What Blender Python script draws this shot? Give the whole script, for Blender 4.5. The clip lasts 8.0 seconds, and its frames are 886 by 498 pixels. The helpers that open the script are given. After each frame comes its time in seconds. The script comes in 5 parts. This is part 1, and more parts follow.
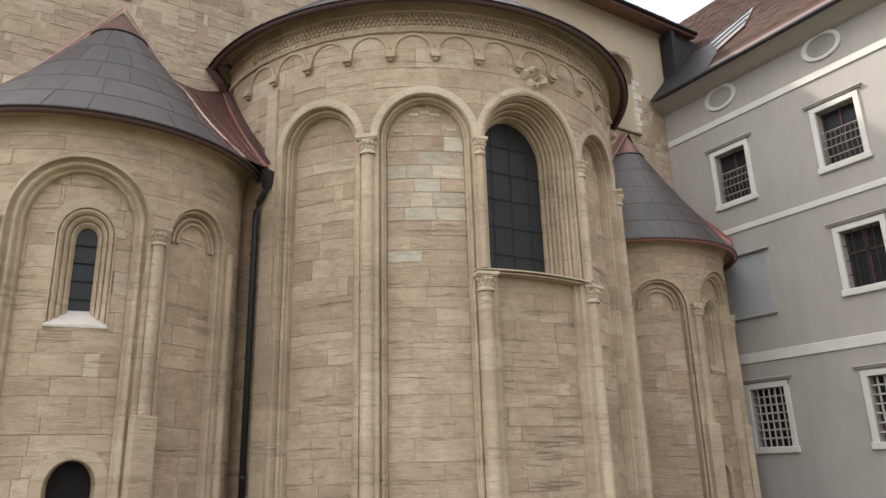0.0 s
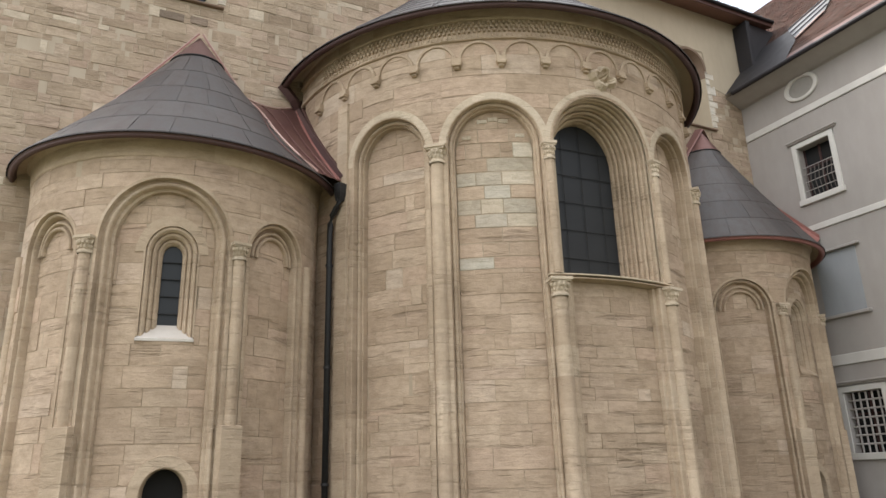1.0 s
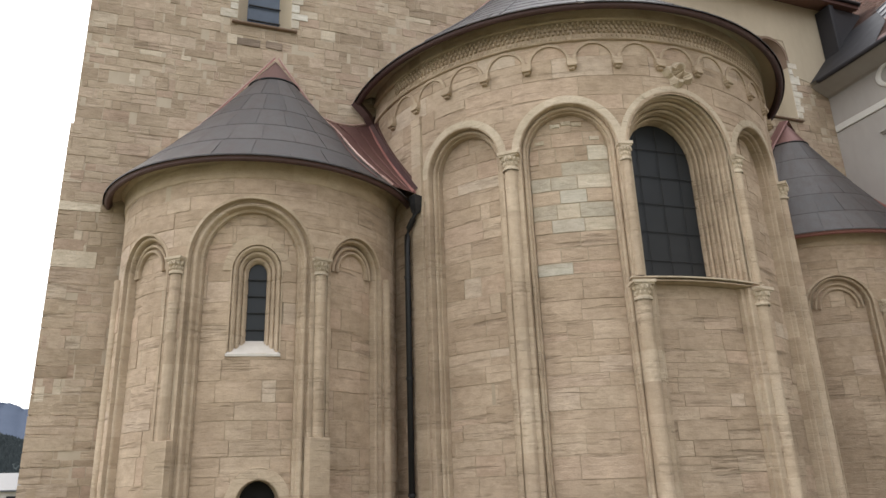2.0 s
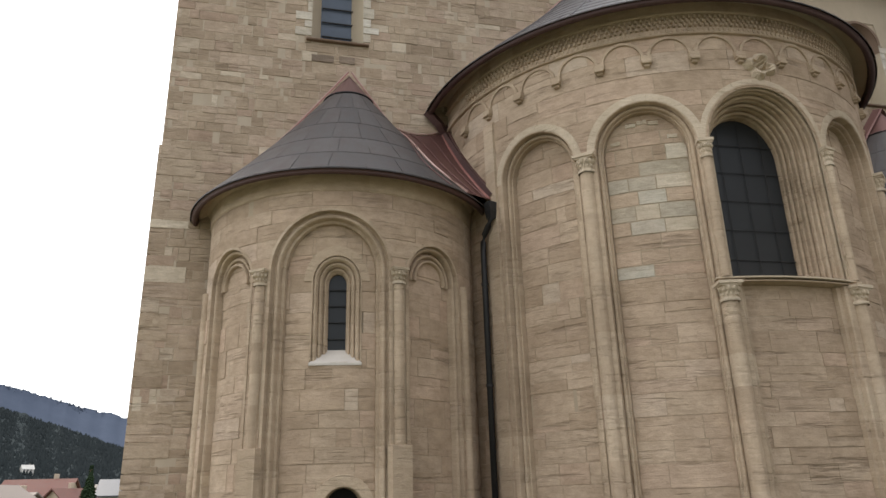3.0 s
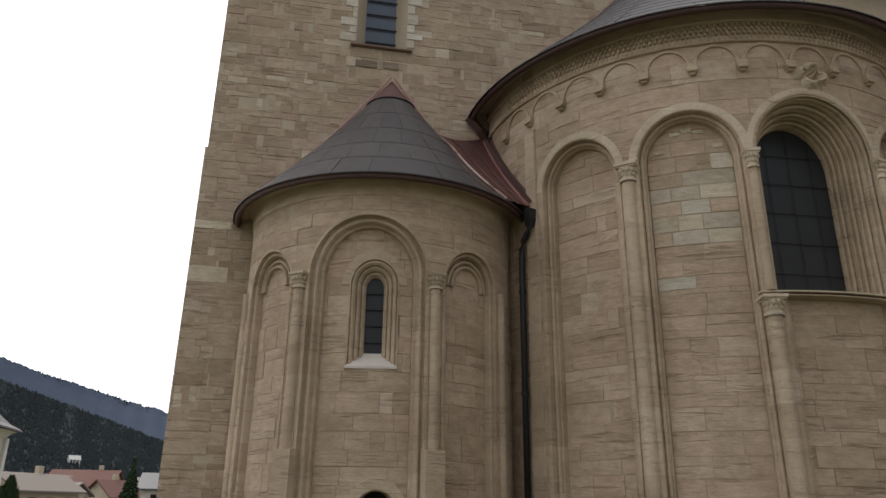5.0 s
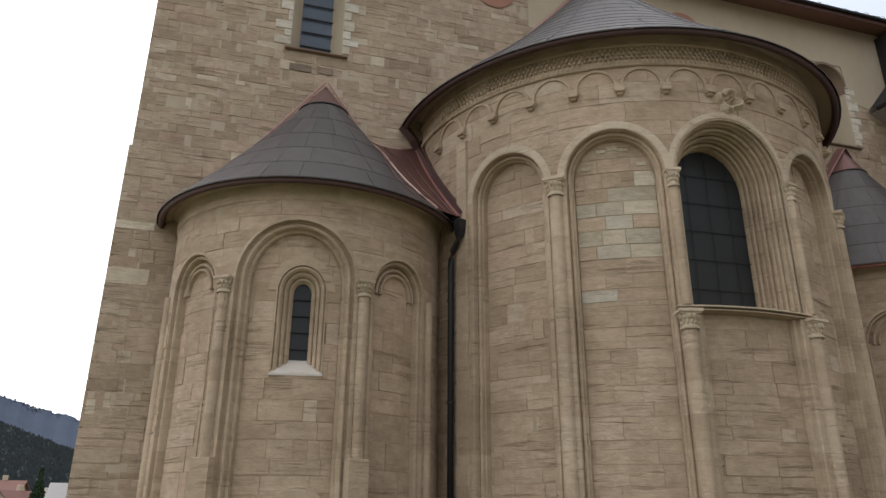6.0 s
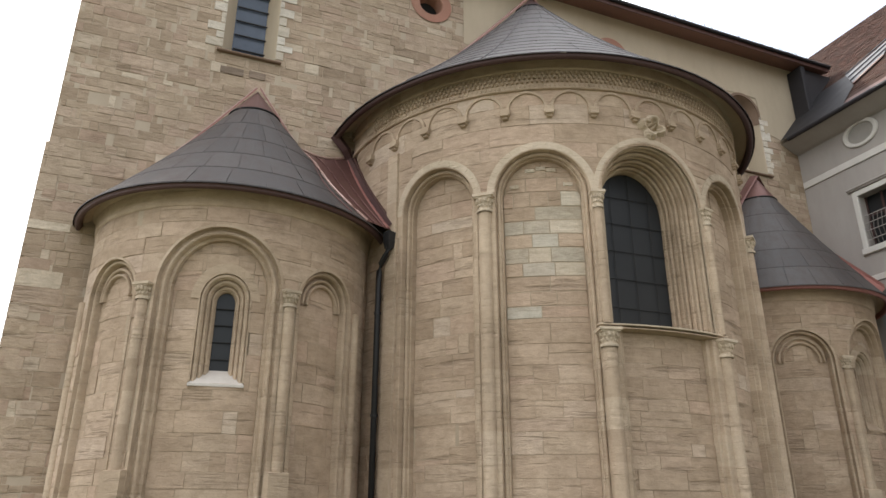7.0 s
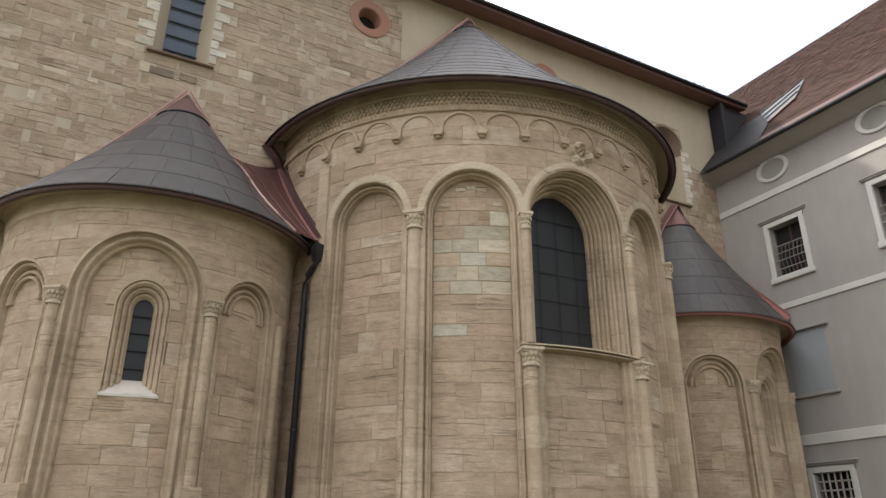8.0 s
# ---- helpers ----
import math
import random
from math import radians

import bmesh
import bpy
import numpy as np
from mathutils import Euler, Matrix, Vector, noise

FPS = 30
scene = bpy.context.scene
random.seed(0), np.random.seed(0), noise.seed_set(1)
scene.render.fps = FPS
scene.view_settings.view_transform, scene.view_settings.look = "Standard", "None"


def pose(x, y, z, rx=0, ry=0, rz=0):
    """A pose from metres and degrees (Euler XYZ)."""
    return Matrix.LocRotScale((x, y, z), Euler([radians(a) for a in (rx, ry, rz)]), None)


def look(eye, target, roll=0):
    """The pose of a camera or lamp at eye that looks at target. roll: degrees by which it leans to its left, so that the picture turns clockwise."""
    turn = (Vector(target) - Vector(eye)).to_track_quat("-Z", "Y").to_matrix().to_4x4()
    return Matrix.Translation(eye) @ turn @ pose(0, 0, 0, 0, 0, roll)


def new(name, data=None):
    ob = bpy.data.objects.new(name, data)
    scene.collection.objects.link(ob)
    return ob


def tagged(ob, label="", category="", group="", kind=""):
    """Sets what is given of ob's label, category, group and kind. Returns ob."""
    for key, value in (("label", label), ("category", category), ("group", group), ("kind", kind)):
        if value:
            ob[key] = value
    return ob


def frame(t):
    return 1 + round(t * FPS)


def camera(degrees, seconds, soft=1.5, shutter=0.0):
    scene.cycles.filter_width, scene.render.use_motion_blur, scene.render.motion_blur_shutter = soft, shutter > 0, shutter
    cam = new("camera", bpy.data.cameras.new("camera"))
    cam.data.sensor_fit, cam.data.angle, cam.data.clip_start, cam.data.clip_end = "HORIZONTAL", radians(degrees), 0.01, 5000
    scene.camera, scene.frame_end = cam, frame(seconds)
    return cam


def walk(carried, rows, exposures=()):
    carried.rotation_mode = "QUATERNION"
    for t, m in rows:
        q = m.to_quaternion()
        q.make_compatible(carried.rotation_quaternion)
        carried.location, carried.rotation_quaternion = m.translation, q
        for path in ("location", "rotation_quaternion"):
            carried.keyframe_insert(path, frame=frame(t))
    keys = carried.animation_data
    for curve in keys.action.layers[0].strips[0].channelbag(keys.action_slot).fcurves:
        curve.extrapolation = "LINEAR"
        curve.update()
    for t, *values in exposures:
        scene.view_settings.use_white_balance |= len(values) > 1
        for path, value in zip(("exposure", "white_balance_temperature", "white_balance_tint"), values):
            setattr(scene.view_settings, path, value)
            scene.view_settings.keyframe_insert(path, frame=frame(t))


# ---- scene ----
cam = camera(63.3, 8.0, soft=1.5)

# ---- the camera's way: standing in the courtyard, turning left and back ----
walk(cam, [
    (0.0, pose(-8.85, -14.89, 1.56, 107.03, 1.60, -32.30)),
    (0.5, pose(-8.85, -14.91, 1.59, 107.13, 1.49, -29.61)),
    (1.0, pose(-8.85, -14.91, 1.59, 107.63, 1.60, -26.26)),
    (1.5, pose(-8.85, -14.90, 1.58, 108.14, 1.77, -23.06)),
    (3.0, pose(-8.86, -14.86, 1.58, 109.36, 1.55, -13.52)),
    (3.5, pose(-8.86, -14.85, 1.57, 109.50, 0.70, -11.20)),
    (4.0, pose(-8.87, -14.84, 1.58, 109.59, -0.41, -9.12)),
    (4.2, pose(-8.86, -14.83, 1.57, 109.68, -0.75, -8.33)),
    (4.4, pose(-8.85, -14.84, 1.58, 109.73, -0.86, -8.08)),
    (4.85, pose(-8.82, -14.86, 1.59, 109.80, -0.78, -10.0)),
    (5.3, pose(-8.79, -14.88, 1.60, 109.86, -0.63, -12.74)),
    (5.5, pose(-8.78, -14.89, 1.60, 110.00, -0.53, -13.64)),
    (6.0, pose(-8.79, -14.92, 1.58, 110.52, -0.33, -16.57)),
    (6.5, pose(-8.79, -14.95, 1.62, 110.83, -0.22, -19.14)),
    (7.0, pose(-8.81, -15.00, 1.65, 111.20, -0.06, -22.50)),
    (7.5, pose(-8.81, -15.03, 1.65, 111.77, -0.13, -25.68)),
    (8.0, pose(-8.82, -15.05, 1.66, 112.37, -0.17, -28.61)),
], exposures=[(0.0, 0.44), (1.5, 0.54), (3.0, 0.05), (3.5, -0.12), (4.0, -0.64), (5.5, -0.55), (6.0, -0.26), (6.5, 0.0), (7.0, 0.26), (7.5, 0.27), (8.0, 0.17)])

# ---- light: a bright hazy sky with thin blue gaps, the sun behind the church ----
SUN_WAY = Vector((0.67, -1.0, -1.16)).normalized()
world = bpy.data.worlds.new("sky")
scene.world = world
world.use_nodes = True
wn, wl = world.node_tree.nodes, world.node_tree.links
sky = wn.new("ShaderNodeTexSky")
sky.sky_type, sky.sun_disc = "NISHITA", False
sky.sun_elevation = math.asin(-SUN_WAY.z)
sky.sun_rotation = math.atan2(-SUN_WAY.x, -SUN_WAY.y)
sky.air_density, sky.dust_density = 1.0, 3.0
tc = wn.new("ShaderNodeTexCoord")
cloud_map = wn.new("ShaderNodeMapping")
cloud_map.inputs["Scale"].default_value = (1.0, 1.0, 2.6)
clouds = wn.new("ShaderNodeTexNoise")
clouds.inputs["Scale"].default_value = 2.2
clouds.inputs["Detail"].default_value = 6.0
cover = wn.new("ShaderNodeMapRange")
cover.inputs["From Min"].default_value, cover.inputs["From Max"].default_value = 0.42, 0.60
cover.inputs["To Min"].default_value, cover.inputs["To Max"].default_value = 0.33, 0.97
veil = wn.new("ShaderNodeMix")
veil.data_type = "RGBA"
veil.inputs["B"].default_value = (10.4, 10.5, 10.6, 1)
glow = wn.new("ShaderNodeVectorMath")
glow.operation = "DOT_PRODUCT"
glow.inputs[1].default_value = tuple(-SUN_WAY)
near_sun = wn.new("ShaderNodeMapRange")
near_sun.interpolation_type = "SMOOTHSTEP"
near_sun.inputs["From Min"].default_value, near_sun.inputs["From Max"].default_value = -0.3, 1.0
near_sun.inputs["To Min"].default_value, near_sun.inputs["To Max"].default_value = 0.0, 0.75
height = wn.new("ShaderNodeSeparateXYZ")
lift = wn.new("ShaderNodeMapRange")
lift.inputs["From Min"].default_value, lift.inputs["From Max"].default_value = 0.0, 1.0
lift.inputs["To Min"].default_value, lift.inputs["To Max"].default_value = 0.74, 1.32
total = wn.new("ShaderNodeMath")
total.operation = "ADD"
shade = wn.new("ShaderNodeVectorMath")
shade.operation = "SCALE"
wl.new(tc.outputs["Generated"], cloud_map.inputs["Vector"])
wl.new(cloud_map.outputs["Vector"], clouds.inputs["Vector"])
wl.new(clouds.outputs["Fac"], cover.inputs["Value"])
wl.new(cover.outputs["Result"], veil.inputs["Factor"])
wl.new(sky.outputs["Color"], veil.inputs["A"])
wl.new(tc.outputs["Generated"], glow.inputs[0])
wl.new(glow.outputs["Value"], near_sun.inputs["Value"])
wl.new(tc.outputs["Generated"], height.inputs[0])
wl.new(height.outputs["Z"], lift.inputs["Value"])
wl.new(near_sun.outputs["Result"], total.inputs[0])
wl.new(lift.outputs["Result"], total.inputs[1])
wl.new(veil.outputs["Result"], shade.inputs[0])
wl.new(total.outputs[0], shade.inputs["Scale"])
wl.new(shade.outputs["Vector"], wn["Background"].inputs["Color"])
wn["Background"].inputs["Strength"].default_value = 0.148
sun = new("sun", bpy.data.lights.new("sun", "SUN"))
sun.data.energy, sun.data.angle, sun.data.color = 3.6, radians(2.0), (1.0, 0.94, 0.84)
sun.matrix_world = look((0, 0, 40), Vector((0, 0, 40)) + SUN_WAY)


# ---- materials ----
class Nodes:
    """A small writer of node materials."""

    def __init__(self, name):
        self.mat = bpy.data.materials.new(name)
        self.mat.use_nodes = True
        self.tree = self.mat.node_tree
        self.bsdf = self.tree.nodes["Principled BSDF"]

    def add(self, kind, **values):
        n = self.tree.nodes.new(kind)
        for key, value in values.items():
            n.inputs[key.replace("_", " ")].default_value = value
        return n

    def link(self, a, b):
        self.tree.links.new(a, b)

    def where(self, scale, shift=None):
        geo = self.add("ShaderNodeNewGeometry")
        mp = self.add("ShaderNodeMapping", Scale=scale)
        self.link(geo.outputs["Position"], mp.inputs["Vector"])
        if shift is not None:
            com = self.add("ShaderNodeCombineXYZ")
            for i in range(3):
                self.link(shift, com.inputs[i])
            self.link(com.outputs[0], mp.inputs["Location"])
        return mp.outputs["Vector"]

    def noise(self, vector, scale, detail=4.0, rough=0.6):
        n = self.add("ShaderNodeTexNoise", Scale=scale, Detail=detail, Roughness=rough)
        self.link(vector, n.inputs["Vector"])
        return n.outputs["Fac"]

    def ramp(self, fac, stops):
        n = self.add("ShaderNodeValToRGB")
        els = n.color_ramp.elements
        while len(els) < len(stops):
            els.new(0.5)
        for e, (at, c) in zip(els, stops):
            e.position = at
            e.color = (*c, 1) if len(c) == 3 else c
        self.link(fac, n.inputs["Fac"])
        return n.outputs["Color"]

    def math(self, op, a, b):
        n = self.add("ShaderNodeMath")
        n.operation = op
        for i, v in enumerate((a, b)):
            if isinstance(v, (int, float)):
                n.inputs[i].default_value = v
            else:
                self.link(v, n.inputs[i])
        return n.outputs[0]

    def mix(self, fac, a, b, blend="MIX"):
        n = self.add("ShaderNodeMix")
        n.data_type, n.blend_type = "RGBA", blend
        for key, v in (("Factor", fac), ("A", a), ("B", b)):
            if isinstance(v, (int, float)):
                n.inputs[key].default_value = v
            elif isinstance(v, tuple):
                n.inputs[key].default_value = (*v, 1)
            else:
                self.link(v, n.inputs[key])
        return n.outputs["Result"]

    def chance(self):
        """A number from 0 to 1 for each piece, whether an object or an island of a joined mesh."""
        a = self.add("ShaderNodeObjectInfo").outputs["Random"]
        b = self.add("ShaderNodeNewGeometry").outputs["Random Per Island"]
        return self.math("FRACT", self.math("ADD", a, b), 0.0)

    def finish(self, colour, rough=0.85, height=None, depth=0.01, strength=0.6, metal=0.0):
        if isinstance(colour, tuple):
            self.bsdf.inputs["Base Color"].default_value = (*colour, 1)
        else:
            self.link(colour, self.bsdf.inputs["Base Color"])
        if isinstance(rough, (int, float)):
            self.bsdf.inputs["Roughness"].default_value = rough
        else:
            self.link(rough, self.bsdf.inputs["Roughness"])
        self.bsdf.inputs["Metallic"].default_value = metal
        if height is not None:
            bump = self.add("ShaderNodeBump", Strength=strength, Distance=depth)
            self.link(height, bump.inputs["Height"])
            self.link(bump.outputs["Normal"], self.bsdf.inputs["Normal"])
        return self.mat


def sandstone(name, stops, streak=0.75, per_stone=True, stain=(0.185, 0.130, 0.083)):
    """Tooled sandstone: bedding lines that weather out as dark streaks, grain, a tone for each block."""
    n = Nodes(name)
    r = n.chance() if per_stone else None
    shift = n.math("MULTIPLY", r, 37.0) if per_stone else None
    if per_stone:
        pick = r
    else:
        snap = n.add("ShaderNodeVectorMath")
        snap.operation = "SNAP"
        snap.inputs[1].default_value = (0.9, 0.9, 0.53)
        n.link(n.where((1, 1, 1)), snap.inputs[0])
        white = n.add("ShaderNodeTexWhiteNoise")
        n.link(snap.outputs[0], white.inputs["Vector"])
        pick = white.outputs["Value"]
    tone = n.ramp(pick, stops)
    cloud = n.noise(n.where((1, 1, 1)), 0.55, 5)
    tone = n.mix(0.55, tone, n.ramp(cloud, [(0.3, (0.62, 0.58, 0.52)), (0.68, (1.12, 1.1, 1.06))]), "MULTIPLY")
    bed = n.noise(n.where((1.3, 1.3, 17.0), shift), 1.0, 5, 0.65)
    patch = n.noise(n.where((0.9, 0.9, 2.2), shift), 0.9, 3)
    lines = n.ramp(n.math("ADD", bed, n.math("MULTIPLY", n.math("SUBTRACT", patch, 0.5), 0.7)), [(0.56, (0, 0, 0)), (0.80, (1, 1, 1))])
    soft = n.ramp(bed, [(0.3, (0.86, 0.84, 0.80)), (0.65, (1.07, 1.06, 1.04))])
    tone = n.mix(0.55 if per_stone else 0.25, tone, soft, "MULTIPLY")
    mottle = n.noise(n.where((1, 1, 1.6), shift), 4.2, 6, 0.7)
    tone = n.mix(0.75 if per_stone else 0.45, tone, n.ramp(mottle, [(0.32, (0.74, 0.72, 0.68)), (0.55, (1.02, 1.02, 1.02)), (0.72, (1.16, 1.15, 1.12))]), "MULTIPLY")
    hue = n.noise(n.where((1, 1, 1.4)), 0.9, 3)
    tone = n.mix(n.math("MULTIPLY", n.ramp(hue, [(0.48, (0, 0, 0)), (0.72, (1, 1, 1))]), 0.22), tone, (0.50, 0.365, 0.275))
    if per_stone:
        worn = n.ramp(n.math("FRACT", n.math("MULTIPLY", r, 7.31), 0.0), [(0.35, (0.15, 0.15, 0.15)), (0.95, (1, 1, 1))])
        lines = n.math("MULTIPLY", lines, worn)
    tone = n.mix(n.math("MULTIPLY", lines, streak), tone, stain)
    cavity = n.noise(n.where((0.75, 0.75, 7.0)), 1.0, 4, 0.6)
    cavity = n.math("MULTIPLY", n.ramp(cavity, [(0.57, (0, 0, 0)), (0.70, (1, 1, 1))]), streak)
    tone = n.mix(n.math("MULTIPLY", cavity, 0.7), tone, tuple(x * 0.8 for x in stain))
    grain = n.noise(n.where((1, 1, 1)), 55, 3)
    tone = n.mix(0.35, tone, n.ramp(grain, [(0.3, (0.8, 0.8, 0.8)), (0.7, (1.15, 1.15, 1.15))]), "MULTIPLY")
    pits = n.noise(n.where((1, 1, 2.0), shift), 9, 4)
    h = n.math("SUBTRACT", n.math("ADD", n.math("MULTIPLY", grain, 0.25), n.math("ADD", n.math("MULTIPLY", pits, 0.7), n.math("ADD", n.math("MULTIPLY", mottle, 1.1), n.math("MULTIPLY", bed, 0.6 if per_stone else 0.2)))), n.math("ADD", n.math("MULTIPLY", lines, 1.1), n.math("MULTIPLY", cavity, 1.6)))
    return n.finish(tone, 0.92, h, 0.022, 0.8)


WARM = [(0.0, (0.398, 0.3, 0.215)), (0.25, (0.445, 0.338, 0.247)), (0.5, (0.471, 0.362, 0.268)), (0.75, (0.502, 0.392, 0.294)), (0.92, (0.486, 0.358, 0.268)), (1.0, (0.538, 0.438, 0.347))]
STONE = sandstone("sandstone_ashlar", WARM, 0.66)
DRESSED = sandstone("sandstone_dressed", [(0.0, (0.414, 0.318, 0.227)), (0.3, (0.466, 0.362, 0.262)), (0.7, (0.507, 0.4, 0.294)), (0.9, (0.520, 0.412, 0.304)), (1.0, (0.530, 0.428, 0.322))], 0.2, False)
PALE = sandstone("pale_replacement_stone", [(0.0, (0.42, 0.365, 0.285)), (0.4, (0.47, 0.42, 0.345)), (0.75, (0.505, 0.465, 0.395)), (1.0, (0.60, 0.565, 0.49))], 0.15)
RUBBLE = sandstone("coursed_rubble", [(0.0, (0.36, 0.275, 0.200)), (0.15, (0.42, 0.328, 0.243)), (0.5, (0.475, 0.378, 0.285)), (0.75, (0.495, 0.385, 0.300)), (0.88, (0.41, 0.300, 0.228)), (1.0, (0.62, 0.535, 0.43))], 0.6)
QUOIN = sandstone("whitish_quoin_stone", [(0.0, (0.56, 0.50, 0.42)), (0.5, (0.64, 0.59, 0.52)), (1.0, (0.70, 0.66, 0.60))], 0.1)
QUOIN_SOFT = sandstone("pale_warm_replacement_stone", [(0.0, (0.50, 0.425, 0.325)), (0.6, (0.56, 0.485, 0.385)), (1.0, (0.64, 0.58, 0.48))], 0.1)
LIGHT = sandstone("pale_dressed_sandstone", [(0.0, (0.517, 0.43, 0.323)), (0.5, (0.569, 0.475, 0.362)), (1.0, (0.621, 0.525, 0.41))], 0.12, False)


def mortar():
    n = Nodes("lime_mortar")
    g = n.noise(n.where((1, 1, 1)), 30, 4)
    big = n.noise(n.where((1, 1, 1)), 1.2, 4)
    c = n.mix(big, n.ramp(g, [(0.3, (0.40, 0.32, 0.225)), (0.7, (0.47, 0.385, 0.28))]), (0.34, 0.265, 0.185))
    return n.finish(c, 0.95, g, 0.006)


def painted(name, base, dark, scale=1.0, rough=0.9, depth=0.004):
    n = Nodes(name)
    big = n.noise(n.where((scale, scale, scale * 0.6)), 0.45, 5)
    mid = n.noise(n.where((scale, scale, scale * 0.35)), 3.0, 4)
    fine = n.noise(n.where((1, 1, 1)), 80, 3)
    c = n.mix(n.ramp(big, [(0.35, (0, 0, 0)), (0.72, (1, 1, 1))]), base, dark)
    c = n.mix(0.3, c, n.ramp(mid, [(0.3, (0.84, 0.83, 0.81)), (0.7, (1.08, 1.08, 1.08))]), "MULTIPLY")
    return n.finish(c, rough, fine, depth, 0.5)


MORTAR = mortar()
POINTING = painted("pale_flush_pointing", (0.475, 0.39, 0.295), (0.40, 0.32, 0.235), 2.0)
RENDER_WALL = painted("beige_lime_render", (0.50, 0.415, 0.305), (0.42, 0.34, 0.245))
GREY_WALL = painted("grey_lime_render", (0.385, 0.350, 0.322), (0.335, 0.305, 0.28))
# wall grey darkened by the shade of the ovals' recess
OVAL_SHADE = painted("dull_grey_plaster_field", (0.34, 0.315, 0.285), (0.25, 0.235, 0.215), 3.0)
WHITE_TRIM = painted("white_trim_paint", (0.64, 0.61, 0.565), (0.54, 0.51, 0.47))
SILL_WASH = painted("limewashed_sill", (0.56, 0.51, 0.455), (0.44, 0.385, 0.33), 3.0)
RED_PAINT = painted("faded_red_paint", (0.40, 0.175, 0.125), (0.33, 0.19, 0.135))
BROWN = painted("brown_stone_reveal", (0.225, 0.150, 0.105), (0.18, 0.12, 0.085))
BROWN_STONE = sandstone("dark_brown_stone", [(0.0, (0.20, 0.155, 0.12)), (1.0, (0.27, 0.21, 0.165))], 0.3)
BLIND = painted("blue_grey_blind_infill", (0.33, 0.34, 0.35), (0.29, 0.30, 0.31))


def sheet(name, base, other, metal, rough, scale=1.5, wear=None):
    n = Nodes(name)
    r = n.chance()
    big = n.noise(n.where((1, 1, 1)), scale, 5)
    fine = n.noise(n.where((1, 1, 1)), 26, 3)
    c = n.mix(n.math("MULTIPLY", n.math("ADD", big, r), 0.5), base, other)
    c = n.mix(0.5, c, n.ramp(fine, [(0.3, (0.75, 0.75, 0.75)), (0.7, (1.2, 1.2, 1.2))]), "MULTIPLY")
    if wear:
        run = n.noise(n.where((3.2, 3.2, 0.7)), 1.3, 5, 0.7)
        c = n.mix(n.math("MULTIPLY", n.ramp(run, [(0.42, (0, 0, 0)), (0.68, (1, 1, 1))]), 0.75), c, wear)
    ro = n.math("ADD", n.math("MULTIPLY", big, 0.25), rough - 0.12)
    return n.finish(c, ro, n.math("ADD", fine, n.math("MULTIPLY", big, 3)), 0.003, 0.4, metal)


COPPER_DARK = sheet("dull_copper_eave", (0.082, 0.036, 0.029), (0.125, 0.060, 0.048), 0.0, 0.65)
SLATE = sheet("grey_roof_sheet", (0.034, 0.030, 0.030), (0.088, 0.075, 0.070), 0.0, 0.58, 2.2, (0.050, 0.033, 0.028))
SILVER = sheet("pale_zinc_sheet", (0.10, 0.10, 0.105), (0.16, 0.16, 0.165), 0.1, 0.6, 3.0)
COPPER_LIGHT = sheet("worn_light_copper_edge", (0.40, 0.24, 0.20), (0.56, 0.40, 0.35), 0.2, 0.45, 4.0)
CHEEK = sheet("sooty_dark_sheet", (0.016, 0.015, 0.017), (0.040, 0.036, 0.039), 0.0, 0.6, 2.0)
CHEEK.node_tree.nodes["Principled BSDF"].inputs["Specular IOR Level"].default_value = 0.25
COPPER = sheet("oxidised_copper", (0.125, 0.058, 0.050), (0.18, 0.088, 0.075), 0.5, 0.48)
COPPER_RED = sheet("bright_copper_flashing", (0.24, 0.092, 0.078), (0.42, 0.20, 0.17), 0.3, 0.5, 3.0)
GUTTER = sheet("brown_gutter_metal", (0.066, 0.036, 0.034), (0.112, 0.061, 0.056), 0.4, 0.5)
LEAD = sheet("lead_flashing", (0.055, 0.057, 0.063), (0.105, 0.106, 0.115), 0.3, 0.5)
TILE = sheet("red_brown_roof_tile", (0.045, 0.025, 0.019), (0.098, 0.048, 0.036), 0.0, 0.9, 0.7, (0.040, 0.028, 0.021))
TILE.node_tree.nodes["Principled BSDF"].inputs["Specular IOR Level"].default_value = 0.15
EAVE_WOOD = sheet("brown_eave_boards", (0.17, 0.085, 0.062), (0.24, 0.13, 0.098), 0.0, 0.75)
IRON = sheet("dark_iron", (0.025, 0.025, 0.028), (0.045, 0.042, 0.04), 0.6, 0.55)
RUSTY = sheet("rusty_brown_iron", (0.10, 0.085, 0.075), (0.17, 0.145, 0.13), 0.1, 0.7)
GRILLE = sheet("pale_grey_iron_grille", (0.36, 0.33, 0.30), (0.44, 0.41, 0.38), 0.1, 0.6)


def pane_glass(name, tint, rough):
    n = Nodes(name)
    v = n.noise(n.where((1, 1, 1)), 2.0, 3)
    c = n.mix(v, tint, tuple(x * 1.7 for x in tint))
    n.bsdf.inputs["IOR"].default_value = 1.5
    n.bsdf.inputs["Specular IOR Level"].default_value = 0.35
    return n.finish(c, rough, n.noise(n.where((1, 1, 1)), 6, 2), 0.004, 0.25)


GLASS = pane_glass("old_leaded_glass", (0.013, 0.014, 0.015), 0.36)
GLASS_BLUE = pane_glass("sky_lit_glass", (0.07, 0.085, 0.115), 0.2)
LEADING = sheet("dull_black_lead_came", (0.010, 0.010, 0.011), (0.020, 0.019, 0.019), 0.0, 0.7)
DARK = Nodes("dark_interior").finish((0.012, 0.011, 0.010), 0.95)


